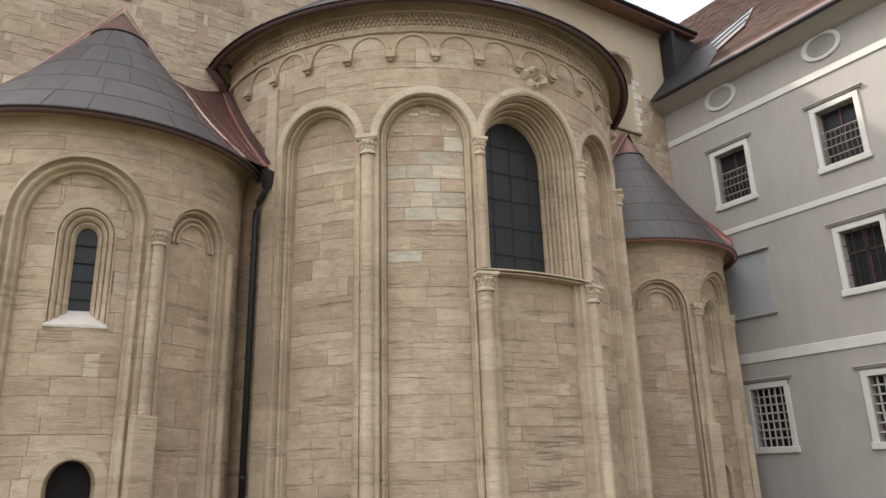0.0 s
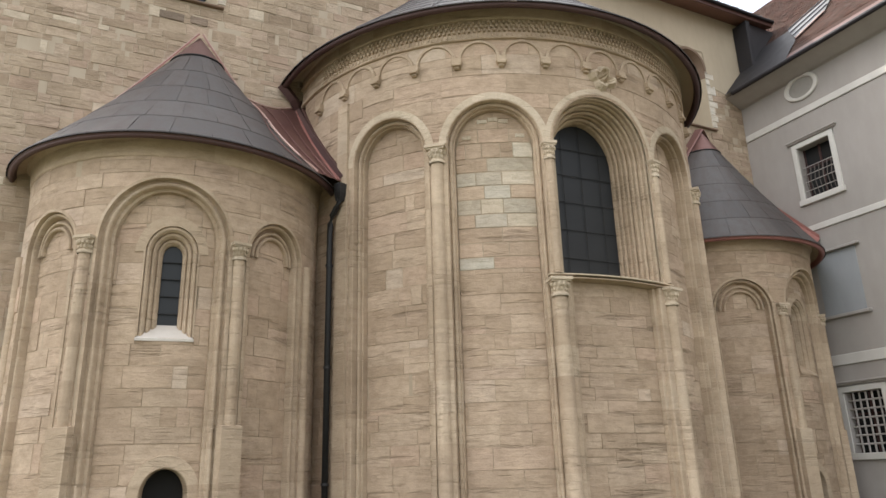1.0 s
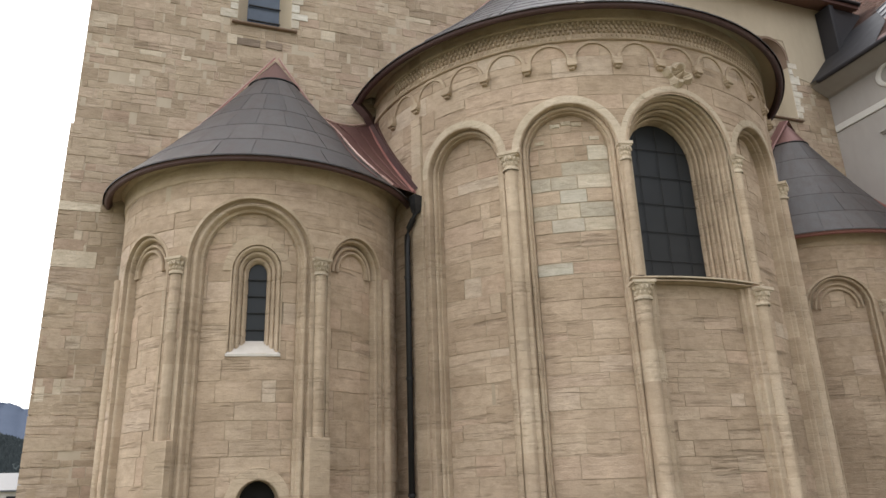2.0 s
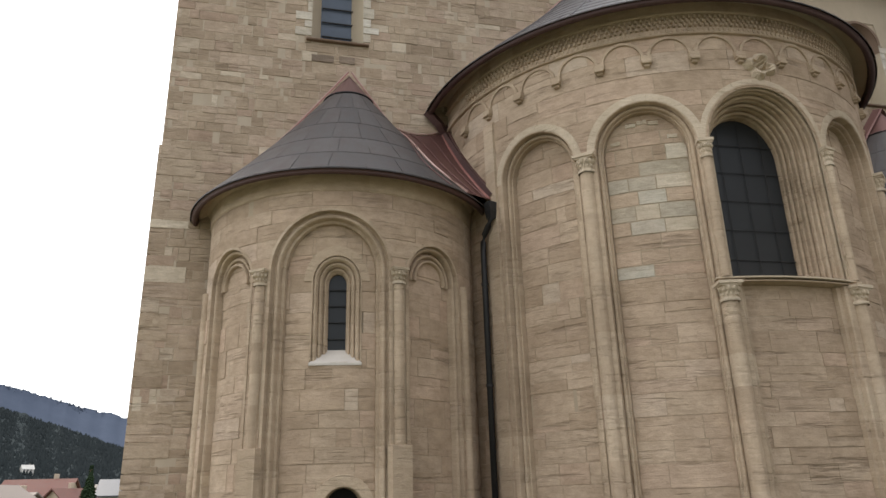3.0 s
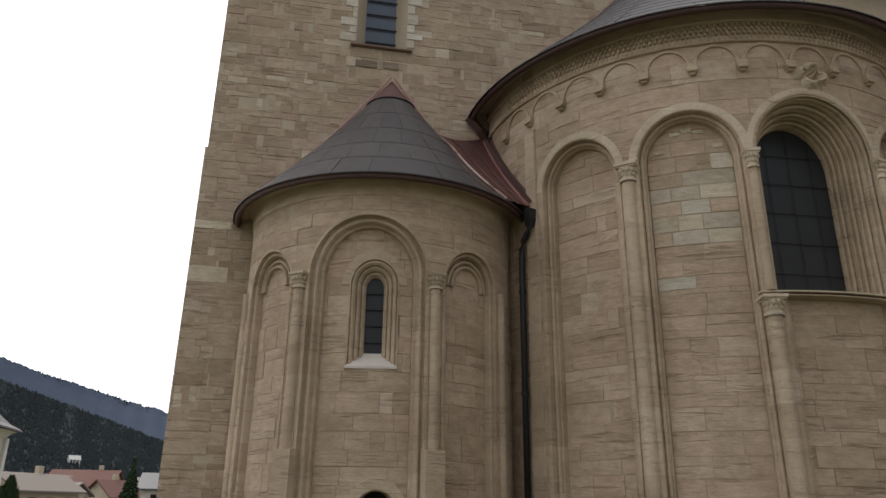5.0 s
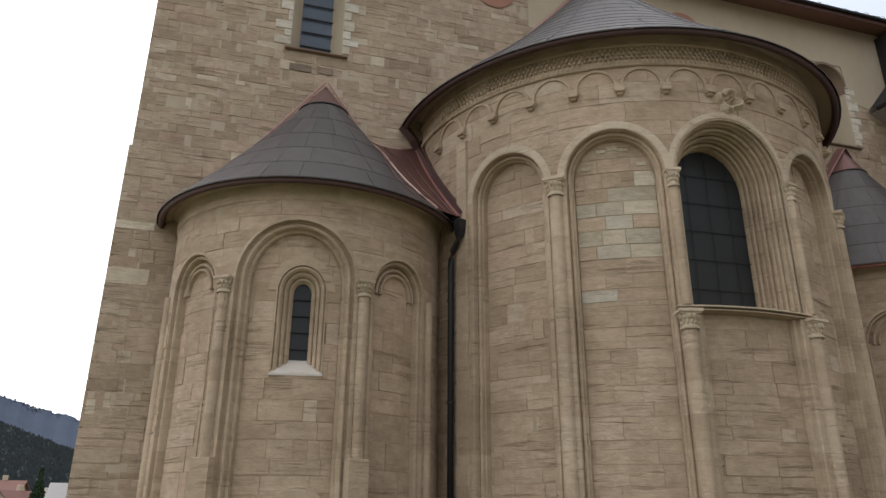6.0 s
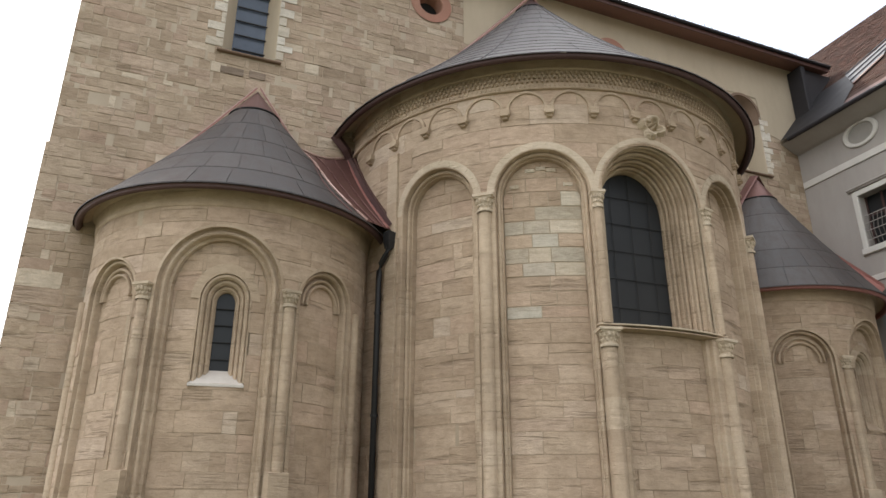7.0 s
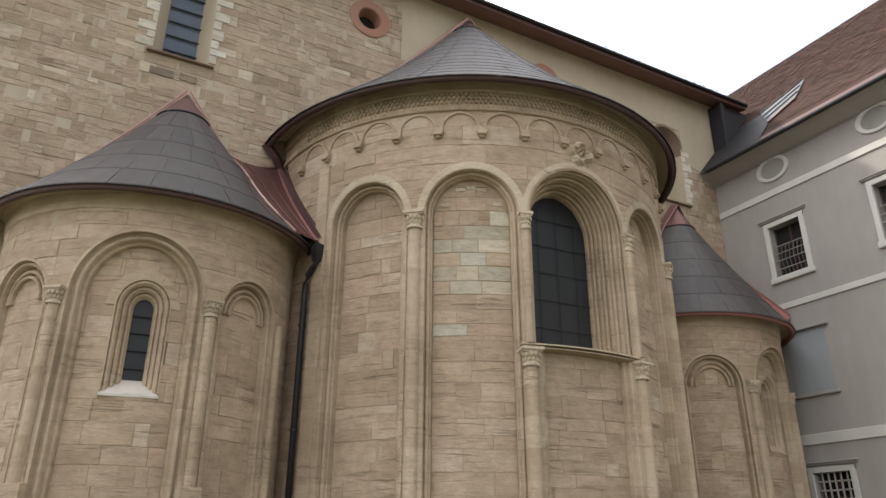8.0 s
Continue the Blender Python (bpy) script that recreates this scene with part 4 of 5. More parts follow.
for a, b, c, d in courses(rng, X0, 10.12, 0.0, WALL_TOP, (0.13, 0.31), (0.2, 0.68)):
    m = (a + b) / 2
    if abs(m) < 4.2 and d < 10.4 or abs(abs(m) - 7.35) < 2.3 and d < 6.9:
        continue
    if plastered(m, (c + d) / 2):
        continue
    rs = [(a, b, c, d)]
    for wx, hw, z0, z1 in [(-7.62, 0.62, 12.12, 15.0), (8.02, 0.62, 12.12, 15.0), (-2.97, 0.36, 14.79, 15.51)]:
        nxt = []
        for r in rs:
            if r[1] > wx - hw and r[0] < wx + hw and r[3] > z0 and r[2] < z1:
                nxt += [(r[0], wx - hw, r[2], r[3]), (wx + hw, r[1], r[2], r[3])]
            else:
                nxt.append(r)
        rs = nxt
    for r in rs:
        if r[1] - r[0] > 0.05:
            wall_stones.add(block(east, r[0], r[1], r[2], r[3], 0.001 + rng.uniform(-0.002, 0.011), None, None, 0.004, 0.004, 0.015, rng, 0.4, 2.6))
wall_stones.close()
# corner stones that step out on the lower part of the corner
quoins = Pieces("corner_stone", RUBBLE, wall_east, (X0, 0, 5), 60)
z = 0.0
rng = random.Random(78)
while z < 8.7:
    h = rng.uniform(0.2, 0.42)
    quoins.add(block(east, X0 - 0.06, X0 + rng.choice((0.3, 0.5, 0.75)), z, z + h, 0.012, None, None, 0.003, 0.006, 0.5, rng))
    z += h
quoins.close()
# smooth render on the upper part by the wing
v, f = [], []
nx = 90
for i in range(nx + 1):
    x = -2.0 + (X1 + 2.0) * i / nx
    zb = 14.2 - 0.12 * math.sin(x * 2.3) - 0.05 * math.sin(x * 7.1)
    if x > 4.5:
        zb = min(zb, 13.6 + 0.1 * math.sin(x * 3))
    if abs(x - 2.97) < 0.36:
        zb = 15.51
    if abs(x - 8.02) < 0.66:
        zb = 15.03
    v += [(x, -0.004, zb - 0.03), (x, -0.022, zb), (x, -0.022, WALL_TOP)]
for i in range(nx):
    f += [(3 * i + j, 3 * i + 3 + j, 3 * i + 4 + j, 3 * i + 1 + j) for j in range(2)]
tagged(part("wall_render", (v, f), RENDER_WALL, None, "smooth beige lime render on the upper church wall"), kind="structure")
wall_slab("wall_south", [(X0, X0 + 0.9, 0.0, WALL_TOP)], 0.9, 22.0, RUBBLE, "coursed sandstone side wall of the church")


def church_window(wx):
    """A tall splayed window with pale stone surround."""
    ob = thing("church_window", "tall narrow splayed window with pale stone quoins and brown ledge", "window", "tall windows of the church wall", at=(wx, 0, 12.12))
    zs = 14.36
    pane = arched_pane("pane", (wx + 0.02, 0.50), (1, 0), 0.46, 12.15, zs, GLASS_BLUE if wx < 0 else RENDER_WALL, ob, "pane with dark cross bars" if wx < 0 else "walled-up and rendered opening")
    for k in range(1, 7 if wx < 0 else 1):
        part("cross_bar", tube([(wx - 0.36, 0.46, 12.15 + 0.42 * k), (wx + 0.44, 0.46, 12.15 + 0.42 * k)], 0.022, 6), IRON, pane)
    fw = flat_wall(0.0)
    part("splay", moulding(fw, wx, zs, 12.12, [(0.62, 0.0), (0.60, -0.02), (0.38, -0.50)], 24), RENDER_WALL, ob, "rendered splay")
    if wx > 0:
        part("arch_paint", moulding(fw, wx, zs, zs - 0.35, [(0.614, 0.012), (0.592, -0.016), (0.372, -0.496)], 24), BROWN, ob, "brown painted arch soffit")
    part("painted_arch", moulding(fw, wx, zs, zs - 0.1, [(0.70, -0.01), (0.69, 0.034), (0.60, 0.034), (0.59, -0.1)], 24), BROWN, ob, "brown stone arch")
    part("splay_head", moulding(fw, wx, zs, zs, [(1.1, -0.012), (0.62, -0.004)], 24), RENDER_WALL, ob)
    if wx < 0:
        rng = random.Random(3)
        for a, b, c, d in ((-8.23, -7.68, 11.50, 11.72), (-7.58, -7.18, 11.52, 11.74)):
            part("patch_stone", block(fw, a, b, c, d, 0.026, None, None, 0.006, 0.014, 0.03, rng, 0.1, 2.0)[0], BROWN_STONE, ob, "dark brown stone under the ledge")
    rng = random.Random(int(wx * 10))
    z = 12.2
    k = 0
    while z < 14.3:
        h = rng.uniform(0.18, 0.36)
        for s in (-1, 1):
            w = rng.uniform(0.12, 0.24) if (k + (s > 0)) % 2 else rng.uniform(0.28, 0.42)
            a, b = sorted((wx + s * 0.61, wx + s * (0.61 + w)))
            for sh in block(fw, a, b, z, z + h, 0.022, None, None, 0.004, 0.012, 0.04, rng):
                part("surround_stone", sh, QUOIN, ob)
        z += h
        k += 1
    part("ledge", box_shape((wx - 0.74, -0.10, 12.065), (wx + 0.76, 0.52, 12.12), 0.015), BROWN, ob, "thin brown window ledge")
    return ob


for wx in (-7.62, 8.02):
    church_window(wx)


def round_window(x, z):
    ob = thing("round_window", "small round opening with a faded red painted ring", "window", "round openings of the church wall", at=(x, 0, z))
    prof = [(0.60, -0.026, ), (0.585, -0.030), (0.36, -0.030), (0.33, 0.0), (0.29, 0.35)]
    prof = [(p[0], p[1]) for p in prof]
    v, f = [], []
    q = 32
    for i in range(q):
        a = 2 * math.pi * i / q
        v += [(x + r * math.cos(a), y, z + r * math.sin(a)) for r, y in prof]
    k = len(prof)
    for i in range(q):
        j = (i + 1) % q
        f += [(i * k + m, j * k + m, j * k + m + 1, i * k + m + 1) for m in range(k - 1)]
    part("painted_ring", (v, f), RED_PAINT, ob, "faded red painted reveal")
    hole = [(x + 0.30 * math.cos(2 * math.pi * i / q), 0.34, z + 0.30 * math.sin(2 * math.pi * i / q)) for i in range(q)]
    part("opening", (hole, [tuple(range(q))]), DARK, ob, "dark opening")


for x, z, _ in oculi:
    round_window(x, z)

# church eave and roof
church_roof = thing("church_roof", "long church roof with brown boarded eave and snow hooks", "roof", at=(0, 0, WALL_TOP))
EV = 11.6
part("soffit", ([(X0 - 0.5, 0.02, WALL_TOP), (EV, 0.02, WALL_TOP), (EV, -0.66, 16.40), (X0 - 0.5, -0.66, 16.40)], [(0, 1, 2, 3)]), EAVE_WOOD, church_roof, "reddish brown eave boards")
part("fascia", box_shape((X0 - 0.5, -0.69, 16.39), (EV, -0.655, 16.57), 0.01), COPPER_DARK, church_roof)
part("gutter", tube([(X0 - 0.5, -0.74, 16.57), (EV, -0.74, 16.57)], 0.06, 10), CHEEK, church_roof)
part("slope", box_shape((-12, -0.72, -0.03), (12, 13.0, 0.03), 0.0, Matrix.Translation((-0.2, 0, 17.02)) @ Matrix.Rotation(radians(33), 4, "X")), SLATE, church_roof)
rng = random.Random(4)
x = -1.2
while x < EV - 0.2:
    x += rng.uniform(0.07, 0.34)
    top = rng.uniform(0.08, 0.22)
    part("snow_hook", tube([(x, -0.70, 16.58), (x + rng.uniform(-0.02, 0.02), -0.70, 16.60 + top * 0.7), (x + rng.uniform(-0.07, 0.07), -0.66, 16.60 + top)], 0.010, 5), IRON, church_roof)

# ---- grey wing ----
WX = 10.12
wing = thing("monastery_wing", "grey rendered three-storey wing with white trim and red roof", "building", at=(WX, -8, 0))
Y1, Y0 = 0.0, -24.0
ROWS = [(9.10, 11.06, "upper"), (5.62, 7.50, "middle"), (1.74, 3.66, "lower")]
AXES = [-2.28, -5.68, -9.1, -12.5, -15.9]
HALF = 0.53


def wing_wall():
    v, f = [], []

    def quad(y0, y1, z0, z1, x=WX):
        k = len(v)
        v.extend([(x, y0, z0), (x, y1, z0), (x, y1, z1), (x, y0, z1)])
        f.append((k, k + 1, k + 2, k + 3))
    ys = [Y1]
    for a in AXES:
        ys += [a + HALF, a - HALF]
    ys.append(Y0)
    for i in range(len(ys) - 1):
        if i % 2 == 0:
            quad(ys[i + 1], ys[i], 0.0, 13.3)
        else:
            z = 0.0
            for z0, z1, _ in reversed(ROWS):
                quad(ys[i + 1], ys[i], z, z0 + 0.16)
                z = z1 - 0.15
                for yy in (ys[i], ys[i + 1]):
                    k = len(v)
                    v.extend([(WX, yy, z0 + 0.16), (WX + 0.45, yy, z0 + 0.16), (WX + 0.45, yy, z), (WX, yy, z)])
                    f.append((k, k + 1, k + 2, k + 3))
                for zz in (z0 + 0.16, z):
                    k = len(v)
                    v.extend([(WX, ys[i], zz), (WX + 0.45, ys[i], zz), (WX + 0.45, ys[i + 1], zz), (WX, ys[i + 1], zz)])
                    f.append((k, k + 1, k + 2, k + 3))
            quad(ys[i + 1], ys[i], z, 13.3)
    k = len(v)
    v.extend([(WX, Y0, 0), (WX + 11, Y0, 0), (WX + 11, Y0, 13.3), (WX, Y0, 13.3), (WX + 11, Y1 + 6, 0), (WX + 11, Y1 + 6, 13.3)])
    f.extend([(k, k + 1, k + 2, k + 3), (k + 1, k + 4, k + 5, k + 2)])
    return part("wall", (v, f), GREY_WALL, wing, "grey lime-rendered wall")


wing_wall()
for z0, z1 in ((11.90, 12.12), (8.24, 8.42), (4.26, 4.55)):
    part("string_course", box_shape((WX - 0.045, Y0, z0), (WX + 0.02, Y1 - 0.02, z1), 0.012), WHITE_TRIM, wing, "white string course")


def wing_window(y, z0, z1, row):
    """A white architrave, recessed dark panes and an iron grille."""
    hw, fr = 0.70, 0.155
    a, b = y - hw, y + hw
    if row == "blind":
        infill = part("blind_window", box_shape((WX - 0.012, a + 0.08, z0 + 0.05), (WX + 0.06, b - 0.08, z1 - 0.04)), BLIND, wing, "blue-grey blind window infill")
        part("lintel_moulding", box_shape((WX - 0.12, a - 0.08, z1 - 0.02), (WX + 0.02, b + 0.08, z1 + 0.06), 0.015), GREY_WALL, infill)
        part("sill", box_shape((WX - 0.10, a - 0.05, z0 - 0.06), (WX + 0.02, b + 0.05, z0 + 0.03), 0.015), GREY_WALL, infill)
        return
    frame_ = part("window", box_shape((WX - 0.05, a, z0), (WX + 0.02, a + fr, z1), 0.01), WHITE_TRIM, wing, "white framed window with iron grille")
    part("architrave", box_shape((WX - 0.05, b - fr, z0), (WX + 0.02, b, z1), 0.01), WHITE_TRIM, frame_)
    part("architrave", box_shape((WX - 0.048, a, z1 - 0.15), (WX + 0.02, b, z1), 0.01), WHITE_TRIM, frame_)
    part("sill", box_shape((WX - 0.085, a - 0.04, z0 - 0.02), (WX + 0.1, b + 0.04, z0 + 0.16), 0.015), WHITE_TRIM, frame_)
    part("lintel_moulding", box_shape((WX - 0.10, a - 0.14, z1 + 0.09), (WX + 0.02, b + 0.14, z1 + 0.15), 0.015), GREY_WALL, frame_)
    part("lintel_moulding", box_shape((WX - 0.065, a - 0.11, z1 + 0.045), (WX + 0.02, b + 0.11, z1 + 0.088), 0.01), GREY_WALL, frame_)
    o0, o1, p0, p1 = a + fr, b - fr, z0 + 0.16, z1 - 0.15
    part("pane", ([(WX + 0.30, o0 - 0.02, p0), (WX + 0.30, o1 + 0.02, p0), (WX + 0.30, o1 + 0.02, p1), (WX + 0.30, o0 - 0.02, p1)], [(0, 1, 2, 3)]), GLASS, frame_)
    for yy in ((o0 + o1) / 2, o0 + 0.03, o1 - 0.03):
        part("casement", box_shape((WX + 0.25, yy - 0.03, p0), (WX + 0.29, yy + 0.03, p1)), GUTTER, frame_)
    part("casement", box_shape((WX + 0.25, o0, p0 + (p1 - p0) * 0.62), (WX + 0.292, o1, p0 + (p1 - p0) * 0.62 + 0.05)), GUTTER, frame_)
    cols, lines, top = (6, 7, p1) if row == "lower" else (6, 5, p0 + (p1 - p0) * 0.62)
    if row == "middle":
        cols, lines, top = 4, 4, p1
    r = 0.026 if row == "lower" else 0.013
    m_ = GRILLE if row == "lower" else IRON
    if row == "upper":
        cols = 8
    for i in range(1, cols):
        yy = o0 + (o1 - o0) * i / cols
        part("grille_bar", tube([(WX + 0.10, yy, p0), (WX + 0.10 - (0.10 if row == "upper" else 0.0), yy, (p0 + top) / 2), (WX + 0.10, yy, top)], r, 6), RUSTY if row == "upper" else m_, frame_)
    for j in range(1, lines):
        zz = p0 + (top - p0) * j / (lines - 1 if row == "upper" else lines)
        bow = -0.10 * (1 - abs(2 * (zz - p0) / (top - p0) - 1)) if row == "upper" else 0.0
        part("grille_bar", tube([(WX + 0.10 + bow, o0, zz), (WX + 0.10 + bow, o1, zz)], r, 6), GRILLE if row == "upper" else m_, frame_)


for z0, z1, row in ROWS:
    for i, y in enumerate(AXES):
        wing_window(y, z0, z1, "blind" if row == "middle" and i == 0 else row)
for y in AXES:
    v, f, q = [], [], 36
    prof = [(1.0, -0.002), (1.0, -0.05), (0.95, -0.065), (0.80, -0.065), (0.76, -0.05), (0.74, 0.0)]
    for i in range(q):
        a = 2 * math.pi * i / q
        v += [(WX + d, y + 0.585 * s * math.cos(a), 12.80 + 0.42 * s * math.sin(a)) for s, d in prof]
    k = len(prof)
    for i in range(q):
        j = (i + 1) % q
        f += [(i * k + m, i * k + m + 1, j * k + m + 1, j * k + m) for m in range(k - 1)]
    oval = part("oval_frame", (v, f), WHITE_TRIM, wing, "white oval plaster frame")
    # no recess is cut: a darker disc carries its shade
    disc = [(WX - 0.006, y + 0.44 * math.cos(2 * math.pi * i / q), 12.80 + 0.315 * math.sin(2 * math.pi * i / q)) for i in range(q)]
    part("oval_field", (disc, [tuple(range(q))]), OVAL_SHADE, oval, "dull grey plaster field")
# cove under the eave, eave edge and tiled slope
cove = [(WX, 13.12), (WX - 0.03, 13.14), (WX - 0.12, 13.16), (WX - 0.45, 13.31), (WX - 0.68, 13.42)]
v = [(x, y, z) for y in (Y0, -0.02) for x, z in cove]
part("cove", (v, [(j, j + 1, j + 6, j + 5) for j in range(4)]), GREY_WALL, wing, "sloping rendered eave cove")
EX, EZ = WX - 0.70, 13.44
part("gutter", tube([(EX - 0.03, -0.35, EZ), (EX - 0.03, Y0, EZ)], 0.075, 10), CHEEK, wing, "dark gutter")
SL = (20.35 - 13.5) / (15.4 - 9.42)
roof_w = part("roof", ([(EX, -0.30, EZ + 0.05), (EX, Y0, EZ + 0.05), (15.4, Y0, EZ + 0.05 + SL * (15.4 - EX)), (15.4, 4.5, EZ + 0.05 + SL * (15.4 - EX)), (WX + 0.2, 0.4, EZ + 0.1 + SL * 0.9), (21.4, Y0, EZ), (21.4, 4.5, EZ)], [(0, 1, 2, 3, 4), (3, 2, 5, 6)]), TILE, wing, "steep red-brown tiled roof")
rng = random.Random(21)
nrm = Vector((-SL, 0, 1)).normalized()
run = Vector((1, 0, SL)).normalized()
length = (15.4 - EX) / run.x
rows_n = 52
for j in range(rows_n):
    s0, s1 = 0.75 + (length - 0.75) * j / rows_n, 0.75 + (length - 0.75) * (j + 1) / rows_n + 0.03
    a = Vector((EX, 0, EZ + 0.06)) + run * s0
    b = Vector((EX, 0, EZ + 0.06)) + run * s1
    yt = min(-0.25 + max(0.0, (a.x - WX)) * 0.75, 4.4)
    v, f = [], []
    n = 110
    for i in range(n):
        half = 0.5 * (j % 2)
        y0_, y1_ = yt - (yt - Y0) * max(i - half, 0) / n - 0.004, yt - (yt - Y0) * (i + 1 - half) / n + 0.004
        lift = 0.022 + rng.uniform(-0.004, 0.008)
        k = len(v)
        for y_ in (y0_, y1_):
            p = a + nrm * lift
            q = b + nrm * 0.006
            v += [(a.x, y_, a.z), (p.x, y_, p.z), (q.x, y_, q.z)]
        f += [(k, k + 3, k + 4, k + 1), (k + 1, k + 4, k + 5, k + 2)]
    part("tile_course", (v, f), TILE, roof_w)
a, b = Vector((EX, 0, EZ + 0.075)), Vector((EX, 0, EZ + 0.075)) + run * 0.36
part("eave_flashing", ([(a.x, -0.9, a.z), (a.x, Y0, a.z), (b.x, Y0, b.z), (b.x, -0.9, b.z)], [(0, 1, 2, 3)]), COPPER_DARK, roof_w, "reddish copper eave sheet")
# leaden valley where the wing meets the church
def on_roof(x, y, lift=0.035):
    return (x - lift * 0.7, y, EZ + 0.06 + SL * (x - EX) + lift)


part("corner_sheet", ([on_roof(*q) for q in ((9.40, -0.06), (9.40, -2.45), (10.28, -2.32), (11.26, -1.50), (11.2, -0.06))], [(0, 1, 2, 3, 4)]), CHEEK, roof_w, "dark metal sheet in the roof corner")
part("valley", ([on_roof(*q, 0.05) for q in ((10.30, -2.33), (10.95, -3.0), (12.10, -2.80), (11.75, -2.35), (11.26, -1.48))], [(0, 1, 2, 3, 4)]), SILVER, roof_w, "pale grey metal valley sheet")
for t_ in (0.0, 0.34, 0.67, 1.0):
    p = Vector(on_roof(11.26 - 0.96 * t_, -1.50 - 0.83 * t_, 0.07))
    q = Vector(on_roof(12.12 - 1.15 * t_, -2.72 - 0.30 * t_, 0.07))
    part("standing_seam", tube([p, q], 0.022, 6), LEAD if t_ < 1.0 else COPPER_LIGHT, roof_w)
part("cheek", box_shape((WX + 0.36, -0.50, 13.9), (WX + 1.7, -0.03, 16.38), 0.02), CHEEK, wing, "dark metal cheek in the roof corner")
part("corner_post", box_shape((WX + 0.20, -0.62, 14.0), (WX + 0.40, -0.03, 16.38), 0.02), CHEEK, wing, "dark brown post at the roof corner")

# ---- ground, hills and what lies beyond the corner ----


def ground_z(x, y):
    k = min(max((y - 6) / 60, 0.0), 1.0)
    k = k * k * (3 - 2 * k)
    return -4.5 * k


n = 80
v, f = [], []
for j in range(n + 1):
    for i in range(n + 1):
        a, b = (i / n * 2 - 1), (j / n * 2 - 1)
        x, y = math.copysign(abs(a) ** 3, a) * 4000, math.copysign(abs(b) ** 3, b) * 4000
        v.append((x, y, ground_z(x, y)))
for j in range(n):
    f += [(j * (n + 1) + i, j * (n + 1) + i + 1, (j + 1) * (n + 1) + i + 1, (j + 1) * (n + 1) + i) for i in range(n)]
GROUND = painted("worn_grass_and_gravel", (0.105, 0.10, 0.065), (0.07, 0.085, 0.04), 0.2)
tagged(part("ground", (v, f), GROUND, None, "worn grass yard falling to a grassy valley"), kind="structure")


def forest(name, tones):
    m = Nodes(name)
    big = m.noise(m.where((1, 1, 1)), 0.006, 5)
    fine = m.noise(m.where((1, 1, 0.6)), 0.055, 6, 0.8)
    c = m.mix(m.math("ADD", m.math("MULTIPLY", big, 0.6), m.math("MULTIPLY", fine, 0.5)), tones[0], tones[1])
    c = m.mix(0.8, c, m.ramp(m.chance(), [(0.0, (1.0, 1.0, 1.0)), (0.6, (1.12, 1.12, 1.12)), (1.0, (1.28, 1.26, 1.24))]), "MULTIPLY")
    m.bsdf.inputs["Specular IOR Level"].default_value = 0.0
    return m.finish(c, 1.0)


def hill(name, dist, el0, slope, bend, material, label, seed, deep):
    """A wooded slope whose crest falls from left to right, with a ragged tree line."""
    rng = random.Random(seed)
    v, f = [], []
    n, m = 420, 24
    eye = (-8.85, -14.9)
    for i in range(n + 1):
        az = -62 + 60 * i / n
        el = el0 + slope * (az + 16) + bend * (az + 16) ** 2
        el = max(min(el, 12.5), 1.0)
        top = dist * math.tan(radians(el)) + noise.noise((az * 0.9, seed, 0)) * dist * 0.004 + noise.noise((az * 6, seed, 3)) * dist * 0.0008 - dist * 0.003
        for j in range(m + 1):
            k = j / m
            d = dist - deep * (1 - k)
            z = -7 + (top + 7) * k ** 1.25 + (rng.random() * dist * 0.0022 if j == m else 0.0)
            v.append((eye[0] + d * math.sin(radians(az)), eye[1] + d * math.cos(radians(az)), z))
    for i in range(n):
        f += [(i * (m + 1) + j, (i + 1) * (m + 1) + j, (i + 1) * (m + 1) + j + 1, i * (m + 1) + j + 1) for j in range(m)]
    return tagged(part(name, (v, f), material, None, label, True), kind="structure")


# distance haze is put into the wood colour: the far ridge bluer and paler
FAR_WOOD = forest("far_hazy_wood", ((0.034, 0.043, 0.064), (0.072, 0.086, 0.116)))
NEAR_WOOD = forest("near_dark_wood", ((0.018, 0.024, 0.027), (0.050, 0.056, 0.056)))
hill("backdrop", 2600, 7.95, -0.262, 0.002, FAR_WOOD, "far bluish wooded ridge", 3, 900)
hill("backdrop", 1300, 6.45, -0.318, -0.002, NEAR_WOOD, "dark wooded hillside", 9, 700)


def spot(az, dist):
    return (-8.85 + dist * math.sin(radians(az)), -14.9 + dist * math.cos(radians(az)))


CHAPEL_WALL = painted("white_chapel_render", (0.66, 0.62, 0.56), (0.58, 0.54, 0.49))


